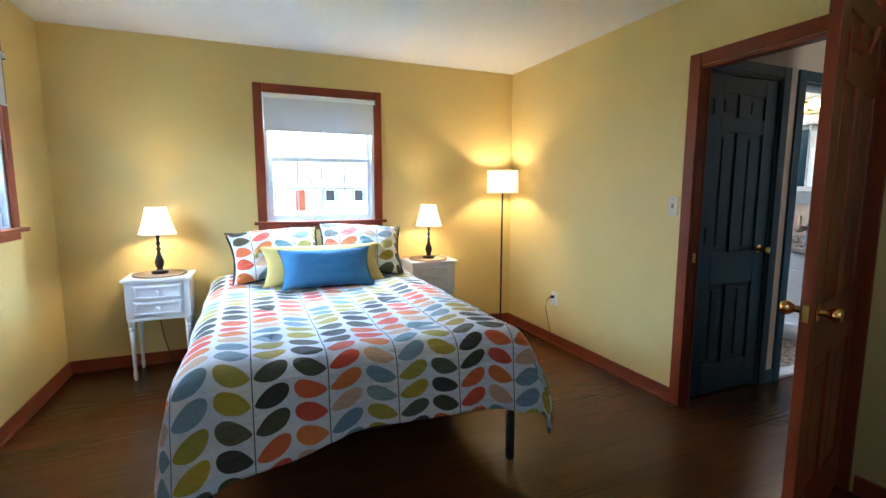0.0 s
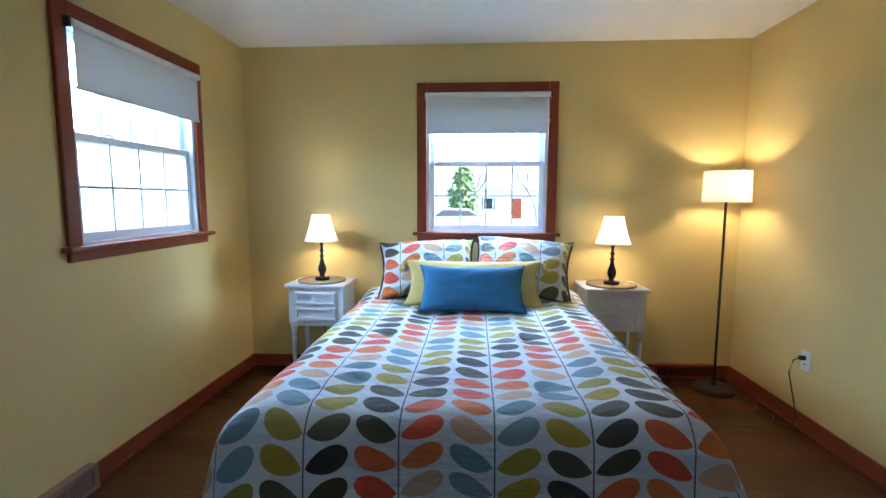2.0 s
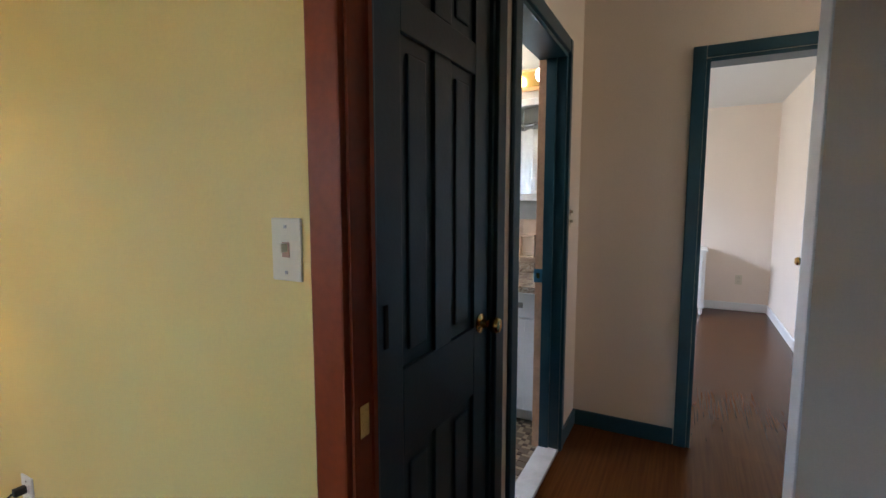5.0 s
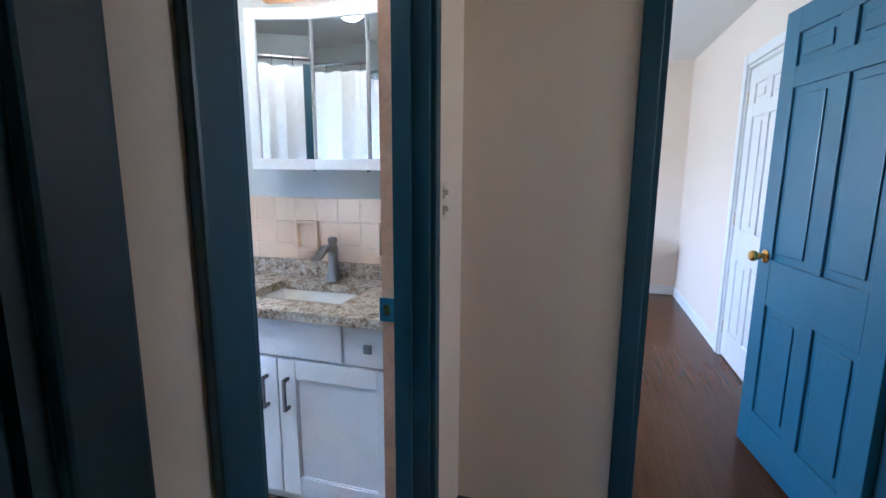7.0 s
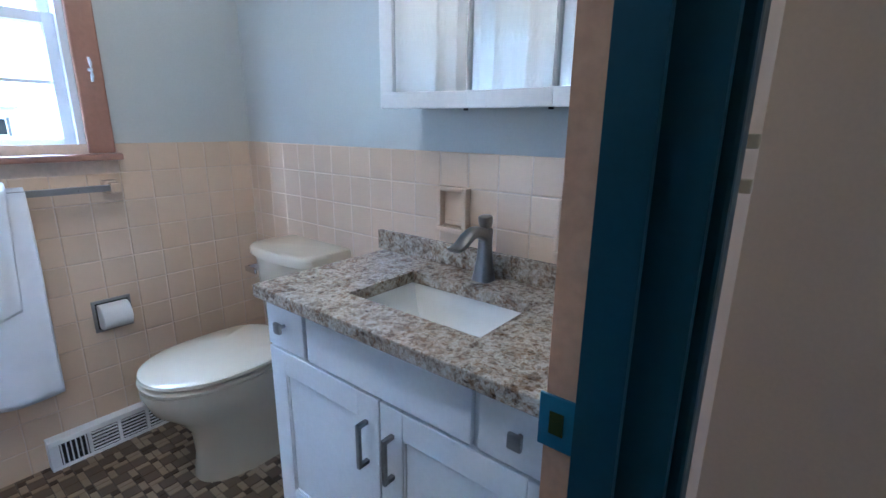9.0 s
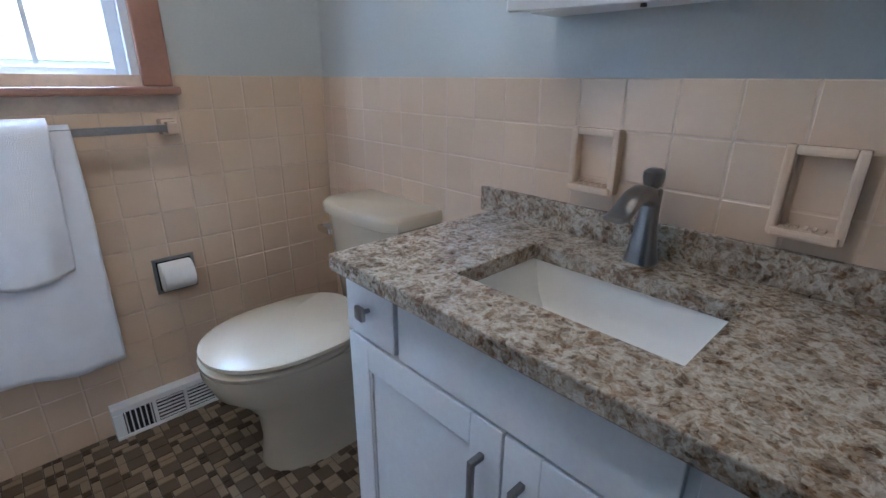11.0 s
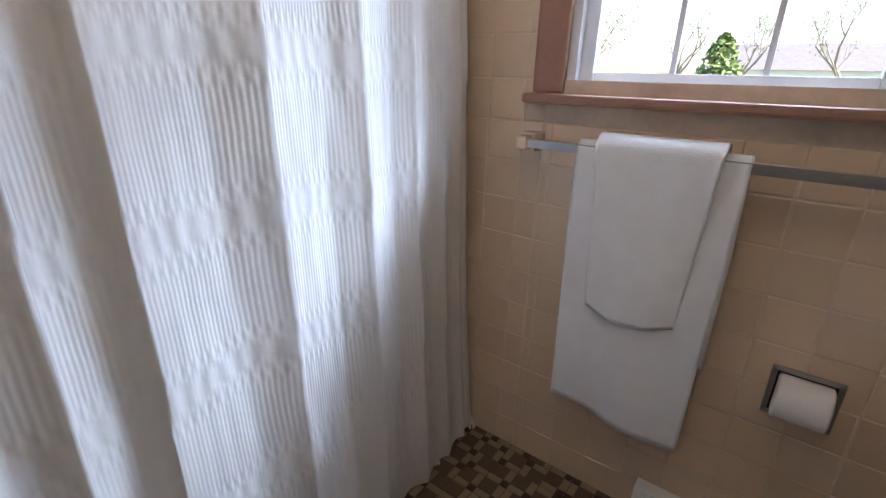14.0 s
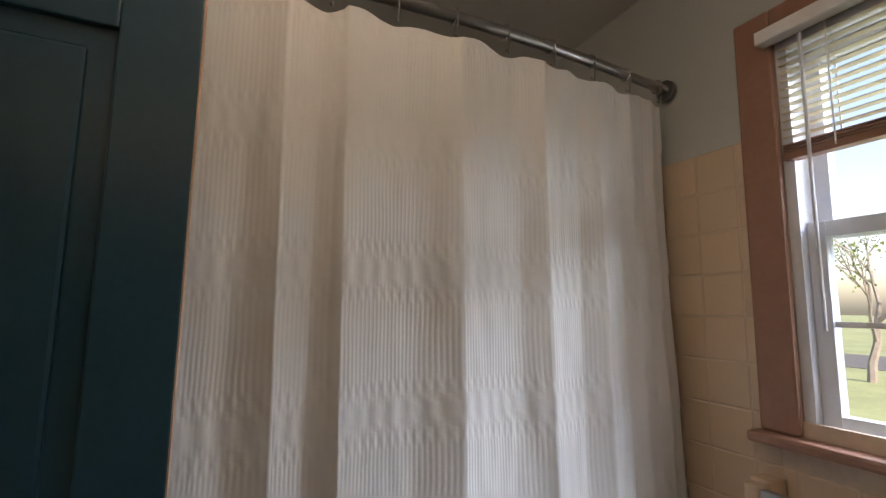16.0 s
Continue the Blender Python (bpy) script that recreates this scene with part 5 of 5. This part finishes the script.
rings = [oval(0.02, 0.247, 0.228, 0.187, 0.4495, 48, 2.15, 3.2), oval(0.02, 0.254, 0.234, 0.195, 0.4560, 48, 2.15, 3.2), oval(0.02, 0.252, 0.232, 0.193, 0.4660, 48, 2.15, 3.2), oval(0.02, 0.235, 0.250, 0.177, 0.4740, 48, 2.15, 3.2), oval(0.02, 0.12, 0.11, 0.085, 0.4830, 48), oval(0.02, 0.02, 0.02, 0.015, 0.4850, 48)]
part("lid", add_rings(bmesh.new(), rings), BONE, toilet, "shut seat lid", True)
for y in (-0.075, 0.075):
    hg = tube([(0.272, y - 0.022, 0.4390), (0.272, y + 0.022, 0.4390)], 0.014, 12)
    part("seat_hinge", hg, BONE, toilet, "", True)


def tank_ring(z, x0, x1, half, round_front):
    n, out = 14, []
    for k in range(n + 1):
        y = lerp(-half, half, k / n)
        out.append((x0 - round_front * (1 - (y / half) ** 2) + 0.02 * max(0, abs(y) / half - 0.86) / 0.14, y, z))
    return out + [(x1, half, z), (x1, -half, z)]


rings = [tank_ring(z, x0, 0.487, h, 0.03) for z, x0, h in ((0.385, 0.335, 0.160), (0.40, 0.325, 0.168), (0.55, 0.312, 0.182), (0.7550, 0.302, 0.193))]
part("tank", add_rings(bmesh.new(), rings), BONE, toilet, "", True)
rings = [tank_ring(z, x0, 0.492, h, 0.032) for z, x0, h in ((0.7555, 0.300, 0.195), (0.7620, 0.288, 0.206), (0.7900, 0.286, 0.208), (0.8020, 0.294, 0.202), (0.8060, 0.31, 0.188))]
part("tank_lid", add_rings(bmesh.new(), rings), BONE, toilet, "", True)
lv = tube([(0.300, 0.178, 0.70), (0.268, 0.178, 0.70)], 0.014, 12)
add_box(lv, 0.255, 0.268, 0.115, 0.192, 0.688, 0.712, bevel=0.005)
part("flush_lever", lv, CHROME, toilet, "chrome flush lever")

# ---- towel bar and towels ----
rail = thing("towel_bar", pose(5.1265, -0.012, 1.048), "square chrome towel bar under the bath window", "towel bar")
part("bar", box(-0.368, 0.368, -0.084, -0.064, -0.011, 0.011, bevel=0.001), NICKEL, rail)
for x in (-0.382, 0.382):
    part("bracket", boxes((x - 0.016, x + 0.016, -0.090, -0.055, -0.018, 0.018), (x - 0.024, x + 0.024, -0.056, 0.0, -0.024, 0.024), bevel=0.005), TILE, rail, "peach ceramic bracket")


def hung_towel(x0, x1, z_front, z_back, out, seed, label, flare=0.0, y_bar=-0.086, z_bar=1.048):
    """A towel folded over the bar; the cloth runs from the front hem over the bar to the back hem."""
    front, back, r = z_bar - z_front, z_bar - z_back, 0.016 + out
    total = front + back + math.pi * r

    def fn(u, v):
        s = v * total
        x = lerp(x0, x1, u)
        if s < front:
            z, y, k = z_front + s, -r, 1 - s / front
        elif s < front + math.pi * r:
            a = (s - front) / r
            z, y, k = z_bar + r * math.sin(a), -r * math.cos(a), 0.0
        else:
            z, y, k = z_bar - (s - front - math.pi * r), r, 0.0
        wave = 0.010 * math.sin(u * 5.2 + seed) * k + 0.004 * math.sin(u * 14 + seed * 3) * k
        x += (u - 0.5) * flare * k + 0.006 * noise.noise((u * 3, v * 4, seed))
        z += 0.012 * math.sin(u * 5 + seed) * (k > 0.9) * (k - 0.9) * 10
        return (x, y_bar + 0.012 + y * 1.0 + wave, z)
    ob = part("towel", sheet(fn, 34, 60), TOWEL)
    so = ob.modifiers.new("pile", "SOLIDIFY")
    so.thickness, so.offset = 0.010, 0
    return tagged(ob, label, "towel", "white bath towels")


hung_towel(4.893, 5.255, 0.338, 0.56, 0.004, 1.0, "large white towel folded over the chrome bar", flare=-0.02)
hung_towel(4.945, 5.205, 0.652, 0.75, 0.022, 2.3, "small white towel laid over the large one", flare=-0.05)
ring = thing("towel_ring", pose(5.90, -1.90, 1.32), "nickel towel ring on the wall by the mirror", "towel ring")
part("post", tube([(0, 0, 0), (0, 0.045, 0)], 0.011, 12), NICKEL, ring, "", True)
part("ring", tube([(0.075 * math.sin(a * math.pi / 16), 0.045, -0.072 + 0.075 * math.cos(a * math.pi / 16)) for a in range(33)], 0.0045, 8), NICKEL, ring, "", True)


def ring_towel(u, v):
    total = 0.30 + 0.25 + math.pi * 0.014
    s = v * total
    spread_x = 0.5 + 0.9 * smooth01(abs(s - 0.30) / 0.12)
    x = 5.90 + (u - 0.5) * 0.16 * spread_x
    if s < 0.30:
        z, y = 0.875 + s, 0.022
    elif s < 0.30 + math.pi * 0.014:
        a = (s - 0.30) / 0.014
        z, y = 1.175 + 0.014 * math.sin(a), 0.022 * math.cos(a)
    else:
        z, y = 1.175 - (s - 0.30 - math.pi * 0.014), -0.022
    return (x, -1.855 + y + 0.010 * math.sin(u * 15), z)


hand = part("hand_towel", sheet(ring_towel, 26, 40), TOWEL)
so = hand.modifiers.new("pile", "SOLIDIFY")
so.thickness, so.offset = 0.009, 0
tagged(hand, "white hand towel hanging from the ring over the counter", "towel")

# ---- shower curtain and rod ----
rod = thing("shower_rod", pose(4.512, -0.012, 2.085), "grey metal shower curtain rod", "curtain rod")
part("rod", tube([(0.05 * math.sin(math.pi * k / 12), -1.44 * k / 12, 0.0) for k in range(13)], 0.0135, 14), NICKEL, rod, "", True)
for y in (-0.006, -1.438):
    part("flange", tube([(0, y + 0.006, 0), (0, y - 0.004, 0)], 0.030, 18), NICKEL, rod, "", True)
FOLDS = (-1.45, -1.27, -1.083, -0.98, -0.73, -0.50, -0.32, -0.19, -0.095, -0.05)


def fold(y):
    """Out and back of the cloth along the rod: a crease at each fold line, hollow between."""
    for a, b in zip(FOLDS, FOLDS[1:]):
        if a <= y <= b:
            f = (y - a) / (b - a)
            deep = min(1.0, (b - a) / 0.2)
            return deep * ((1 - f / 0.68) ** 1.25 if f < 0.68 else ((f - 0.68) / 0.32) ** 1.5) - 0.5
    return -0.5


def hang(u, v):
    y = lerp(-0.052 + 0.026 * v, -1.425, u)
    low = smooth01(v)
    amp = lerp(0.026, 0.038, low)
    x = 4.520 + 0.05 * math.sin(math.pi * -y / 1.45) * (1 - 0.6 * v) + 0.095 * v ** 1.6 + amp * fold(y) + 0.006 * noise.noise((y * 6, v * 3, 2)) + 0.003 * noise.noise((y * 30, v * 14, 5))
    sag = 0.014 * (0.5 - 0.5 * math.cos(y / 0.1355 * 2 * math.pi)) * (1 - v) ** 12
    z = lerp(2.038 - sag, 0.035 + 0.02 * math.sin(y * 6), v)
    return (x, y + 0.02 * math.sin(v * 3) * fold(y), z)


curtain = part("shower_curtain", sheet(hang, 300, 90, lambda u, v: (u * 1.9, v * 2.05)), CURTAIN)
tagged(curtain, "white ribbed cotton shower curtain drawn across the tub", "shower curtain")
for k in range(11):
    y = -0.06 - k * 0.1355
    hx = 4.512 + 0.05 * math.sin(math.pi * (-y - 0.012) / 1.44)
    hk = thing("curtain_hook", pose(hx, y, 2.085), "small chrome curtain hook on the rod", "curtain hook", "curtain hooks")
    part("wire", tube([(0.018 * math.cos(a), 0, 0.018 * math.sin(a)) for a in (math.pi * j / 10 for j in range(-2, 21))] + [(0.012, 0.004, -0.03), (0.008, 0.004, -0.055), (0.0, 0.0, -0.045)], 0.0022, 6), CHROME, hk, "", True)
for k in range(7):
    y = -0.05 - k * 0.21
    base = hang((y + 0.052) / (-1.425 + 0.052), 1.0)
    ts = bmesh.new()
    for j in range(7):
        add_tube(ts, [(0, 0, 0.03), (0.008 * math.cos(j), 0.008 * math.sin(j), 0.012), (0.016 * math.cos(j), 0.016 * math.sin(j), -0.012)], 0.004, 5)
    t_ob = part("hem_tassel", ts, CURTAIN, curtain, "bunched hem tassel", True)
    t_ob.location = (base[0], base[1], base[2] - 0.015)

# ---- venetian blind ----
blind = thing("venetian_blind", pose(5.1375, 0, 0), "white venetian blind drawn up in the bath window", "window blind")
part("head_rail", box(-0.345, 0.345, -0.055, -0.0205, 2.065, 2.098, bevel=0.004), WHITE, blind)
for k in range(12):
    z = 2.052 - k * 0.0195
    sl = box(-0.322, 0.322, -0.0125, 0.0125, -0.0008, 0.0008)
    sl.transform(pose(0, 0.0, z, 3, 0, 0))
    part("slat", sl, IVORY, blind)
part("bottom_rail", boxes((-0.324, 0.324, -0.014, 0.014, 1.783, 1.800), (-0.324, 0.324, -0.0125, 0.0125, 1.802, 1.806), (-0.324, 0.324, -0.0125, 0.0125, 1.809, 1.813), (-0.324, 0.324, -0.0125, 0.0125, 1.816, 1.820), bevel=0.0005), TAUPE, blind)
for x in (-0.22, 0.0, 0.22):
    part("ladder_cord", boxes((x - 0.0015, x + 0.0015, -0.0145, -0.0125, 1.79, 2.07), (x - 0.0015, x + 0.0015, 0.0125, 0.0145, 1.79, 2.07)), WHITE, blind)
part("tilt_wand", tube([(-0.262, -0.03, 2.06), (-0.262, -0.028, 1.40)], 0.004, 8), VINYL, blind, "clear tilt wand")


# ---- outside ----
structure("ground", box(-400, 400, -400, 400, -0.75, -0.70), GRASS, "green lawn around the house reaching the horizon", "ground")
structure("foundation", box(-0.10, 9.73, -4.60, 0.11, -0.74, -0.121), GROUT, "plain foundation under the house", "foundation")
structure("road", box(-120, 120, 21, 28, -0.70, -0.68), ASPHALT, "grey asphalt street beyond the lawn", "road")


def tree(x, y, h, seed, label, leafy):
    rnd = random.Random(seed)
    top = thing("tree", pose(x, y, -0.70), label, "tree", "trees outside")
    bm, tips = bmesh.new(), []

    def limb(p, d, length, r, depth):
        pts, q = [p], Vector(p)
        for _ in range(4):
            d = (d + Vector((rnd.uniform(-0.22, 0.22), rnd.uniform(-0.22, 0.22), rnd.uniform(-0.05, 0.18)))).normalized()
            q = q + d * length / 4
            pts.append(q.copy())
        add_tube(bm, pts, [lerp(r, r * 0.55, k / 4) for k in range(5)], 6)
        if depth:
            for _ in range(3 if depth > 1 else 4):
                k = rnd.randint(2, 4)
                nd = (d + Vector((rnd.uniform(-1, 1), rnd.uniform(-1, 1), rnd.uniform(-0.1, 0.7)))).normalized()
                limb(pts[k], nd, length * rnd.uniform(0.55, 0.8), r * 0.5, depth - 1)
        else:
            tips.extend(pts[2:])

    limb(Vector((0, 0, -0.05)), Vector((0, 0, 1)), h * 0.42, h * 0.022, 3)
    part("trunk", bm, BARK, top, "", True)
    lv = bmesh.new()
    for p in tips:
        for _ in range(leafy):
            c = p + Vector((rnd.gauss(0, 0.22), rnd.gauss(0, 0.22), rnd.gauss(0, 0.2)))
            a = Vector((rnd.uniform(-1, 1), rnd.uniform(-1, 1), rnd.uniform(-1, 1))).normalized() * 0.06
            b = a.cross(Vector((rnd.uniform(-1, 1), rnd.uniform(-1, 1), 1))).normalized() * 0.04
            lv.faces.new([lv.verts.new(c + s) for s in (a, b, -a, -b)])
    if leafy:
        part("crown", lv, LEAF, top, "sparse spring leaves")
    return top


old_tree = tree(-5.5, 3.2, 9, 3, "large bare tree close to the side window", 0)
big = tube([(0.0, 0.0, 1.2), (0.0, 0.55, 1.95), (0.0, 1.02, 2.6), (0.0, 2.05, 3.68), (-0.3, 3.0, 4.8), (-0.5, 3.7, 6.2)], [0.24, 0.2, 0.17, 0.15, 0.11, 0.06], 10)
add_tube(big, [(0.0, 1.55, 3.2), (0.1, 2.1, 3.5), (0.1, 2.65, 3.56), (0.2, 3.3, 3.4)], [0.07, 0.06, 0.045, 0.02], 8)
add_tube(big, [(0.1, 2.4, 3.54), (0.1, 2.36, 3.1), (0.15, 2.2, 2.7)], [0.03, 0.022, 0.012], 6)
add_tube(big, [(0.0, 0.95, 2.5), (-0.1, 0.85, 1.9), (-0.1, 0.9, 1.5)], [0.06, 0.05, 0.03], 6)
part("limb", big, BARK, old_tree, "thick bare leaning limb", True)
tree(-16, -6, 9, 4, "bare spring tree on the side lawn", 2)
tree(-2.5, 17, 6, 5, "young tree with sparse spring leaves by the street", 4)
tree(1.5, 33, 7, 6, "spring tree across the street", 4)
tree(7.0, 36, 8, 7, "spring tree across the street", 4)
tree(-9.0, 15, 6, 8, "small spring tree on the front lawn", 4)
tree(-3.0, 38, 8, 9, "spring tree across the street", 4)


def shrub(x, y, h, seed, label):
    rnd = random.Random(seed)
    top = thing("shrub", pose(x, y, -0.70), label, "shrub", "shrubs outside")
    part("stem", tube([(0, 0, -0.02), (0.02, 0, h * 0.5), (0, 0.02, h * 0.9)], [0.04, 0.03, 0.01], 6), BARK, top)
    lv = bmesh.new()
    for _ in range(900):
        f = rnd.random()
        r = h * 0.26 * math.sin(math.pi * min(1, 0.15 + f * 0.85)) ** 0.6 * math.sqrt(rnd.random())
        t = rnd.uniform(0, 6.283)
        c = Vector((r * math.cos(t), r * math.sin(t), h * (0.05 + 0.95 * f)))
        a = Vector((rnd.uniform(-1, 1), rnd.uniform(-1, 1), rnd.uniform(-1, 1))).normalized() * 0.046 * h
        b = a.cross(Vector((rnd.uniform(-1, 1), rnd.uniform(-1, 1), 1))).normalized() * 0.033 * h
        lv.faces.new([lv.verts.new(c + s) for s in (a, b, -a, -b)])
    part("foliage", lv, LEAF, top, "dense green leaves")


shrub(0.9, 30.0, 4.4, 11, "upright evergreen shrub on the front lawn")
shrub(-7.0, 5.5, 1.6, 12, "upright evergreen shrub near the side lawn")


def house(x, y, turn, w, d, label):
    top = thing("neighbour_house", pose(x, y, -0.70, 0, 0, turn), label, "house", "houses outside")
    part("wall", box(-w / 2, w / 2, -d / 2, d / 2, -0.02, 3.0), SIDING, top)
    rf = bmesh.new()
    a = [(-w / 2 - 0.4, -d / 2 - 0.4, 2.95), (-w / 2 - 0.4, 0, 5.0), (-w / 2 - 0.4, d / 2 + 0.4, 2.95)]
    add_rings(rf, [[(p[0] + s * (w + 0.8), p[1], p[2]) for p in a] for s in (0, 1)])
    part("roof", rf, ROOF, top)
    for k in range(5):
        px = lerp(-w / 2 + 1.2, w / 2 - 1.2, k / 4)
        if k == 2:
            part("door", box(px - 0.45, px + 0.45, -d / 2 - 0.03, -d / 2 + 0.02, 0.1, 2.15, bevel=0.01), REDWOOD, top)
        else:
            wn_ = part("window", box(px - 0.5, px + 0.5, -d / 2 - 0.04, -d / 2 + 0.02, 1.0, 2.2, bevel=0.01), WHITE, top)
            part("pane", box(px - 0.44, px + 0.44, -d / 2 - 0.05, -d / 2 - 0.038, 1.06, 2.14), DARK, wn_)
            for s in (-0.68, 0.52):
                part("shutter", box(px + s, px + s + 0.16, -d / 2 - 0.05, -d / 2 - 0.001, 0.95, 2.25), ROOF, wn_)


house(-24, 7, 90, 13, 8, "white neighbouring house with a grey roof")
house(6, 48, 0, 14, 8, "white house across the street")


def car(x, y, turn, label):
    top = thing("parked_car", pose(x, y, -0.68, 0, 0, turn), label, "car", "parked cars")
    prof = [(-2.2, 0.35), (-2.25, 0.75), (-1.9, 0.95), (-1.2, 1.0), (-0.6, 1.45), (0.9, 1.48), (1.7, 1.05), (2.15, 0.95), (2.25, 0.7), (2.2, 0.35)]
    part("body", add_rings(bmesh.new(), [[(px, s * (0.86 if pz < 1.2 else 0.68), pz) for px, pz in prof] for s in (-1, 1)]), CARPAINT, top)
    gl = [(-1.05, 1.03), (-0.55, 1.40), (0.85, 1.42), (1.5, 1.07)]
    part("side_window", add_rings(bmesh.new(), [[(px, s * (0.875 if pz < 1.2 else 0.70), pz) for px, pz in gl] for s in (-1, 1)]), DARK, top)
    for wx in (-1.4, 1.4):
        for wy in (-0.82, 0.82):
            wl = part("wheel", tube([(wx, wy - 0.1, 0.32), (wx, wy + 0.1, 0.32)], 0.32, 20), RUBBER, top)
            part("rim", tube([(wx, wy - 0.105, 0.32), (wx, wy + 0.105, 0.32)], 0.19, 16), CHROME, wl)


car(0.4, 24.0, 5, "silver car parked on the street")
car(-8.5, 22.6, 3, "silver car parked on the street")


# ---- wall tiles and floor mosaic, piece by piece ----
P = 0.1095
tile_mesh = {}


def tile_piece(w, h, d=0.006):
    key = (round(w, 3), round(h, 3), d)
    if key not in tile_mesh:
        bm = bmesh.new()
        e, o = 0.0028, []
        for dx, z in ((0, 0), (0, d - e * 0.7), (e, d)):
            o.append([(dx, dx, z), (w - dx, dx, z), (w - dx, h - dx, z), (dx, h - dx, z)])
        add_rings(bm, o)
        bmesh.ops.recalc_face_normals(bm, faces=bm.faces)
        me = bpy.data.meshes.new("tile")
        bm.to_mesh(me)
        bm.free()
        tile_mesh[key] = me
    return tile_mesh[key]


def tiled(parent, m, us, vs, skip):
    """Tiles on a wall: local x across, y up, z out of it."""
    for a, b in zip(us, us[1:]):
        for c, d in zip(vs, vs[1:]):
            if b - a < 0.012 or d - c < 0.012 or skip((a + b) / 2, (c + d) / 2):
                continue
            me = tile_piece(b - a - 0.0022, d - c - 0.0022)
            if not me.materials:
                me.materials.append(TILE)
            ob = new("tile", me)
            ob.matrix_world = m @ Matrix.Translation((a + 0.0011, c + 0.0011, 0.004 + 0.0006 * random.random()))
            ob.parent = parent


def lines(lo, hi, joint):
    first = joint - P * math.floor((joint - lo) / P)
    return [lo] + [first + P * k for k in range(40) if lo + 0.004 < first + P * k < hi - 0.004] + [hi]


levels = [P * k for k in range(12)]
panel_n = structure("wall_tile_north", boxes((4.765, 6.096, -0.0087, -0.0002, 0, 1.2025), (4.44, 4.765, -0.0087, -0.0002, 0, 1.860)), GROUT, "peach glazed wall tile under the bath window", "wall tile")
panel_e = structure("wall_tile_east", box(6.0913, 6.0998, -1.899, -0.009, 0, 1.2025), GROUT, "peach glazed wall tile behind the vanity", "wall tile")
tiled(panel_n, pose(0, 0, 0, 90, 0, 0), lines(4.765, 6.092, 5.555), levels, lambda x, z: (4.70 < x < 5.57 and z > 1.14) or (5.40 < x < 5.50 and 0.50 < z < 0.60))
tiled(panel_n, pose(0, 0, 0, 90, 0, 0), lines(4.46, 4.762, 4.70), [P * k for k in range(18)][:18], lambda x, z: False)
tiled(panel_e, pose(6.10, 0, 0, 90, 0, -90), lines(0.012, 1.897, 0.834), levels, lambda y, z: y > 1.0 and z < 0.75)

# mosaic: blocks of one square, two strips and one small square, turned at random
q = 0.0252
floor_mesh = {}
rnd = random.Random(7)
near, rest = [], [bmesh.new(), bmesh.new(), bmesh.new()]
bath_floor = bpy.data.objects["bath_floor"]
made = 0
for i in range(int(1.60 / (3 * q)) + 1):
    for j in range(int(1.91 / (3 * q)) + 1):
        bx, by = 4.46 + i * 3 * q, -1.925 + j * 3 * q
        if bx > 5.66 and by < -0.95:
            continue
        fx, fy = rnd.random() < 0.5, rnd.random() < 0.5
        for (a, b, w, h, kind) in ((0, 0, 2, 2, 0), (2, 0, 1, 2, 1), (0, 2, 2, 1, 1), (2, 2, 1, 1, 2)):
            a, b = (3 - a - w if fx else a), (3 - b - h if fy else b)
            x0, x1 = bx + a * q + 0.001, min(bx + (a + w) * q - 0.001, 6.09)
            y0, y1 = by + b * q + 0.001, min(by + (b + h) * q - 0.001, -0.014)
            if x1 - x0 < 0.008 or y1 - y0 < 0.008:
                continue
            if 4.66 < x0 < 5.42 and -1.05 < y0 < -0.30 and made < 300 and x1 - x0 > w * q - 0.003 and y1 - y0 > h * q - 0.003:
                key = (w, h, kind)
                if key not in floor_mesh:
                    me = tile_piece(w * q - 0.002, h * q - 0.002, 0.0045).copy()
                    me.materials.clear()
                    me.materials.append(MOSAIC[kind])
                    floor_mesh[key] = me
                ob = new("mosaic_tile", floor_mesh[key])
                ob.location, ob.parent = (x0, y0, 0.0046 + 0.0005 * rnd.random()), bath_floor
                made += 1
            else:
                z = 0.0088 + 0.0006 * rnd.random()
                add_rings(rest[kind], [[(x0, y0, 0.004), (x1, y0, 0.004), (x1, y1, 0.004), (x0, y1, 0.004)], [(x0 + 0.001, y0 + 0.001, z), (x1 - 0.001, y0 + 0.001, z), (x1 - 0.001, y1 - 0.001, z), (x0 + 0.001, y1 - 0.001, z)]])
for kind, bm in enumerate(rest):
    tagged(part("mosaic_field", bm, MOSAIC[kind], bath_floor), kind="stuff")
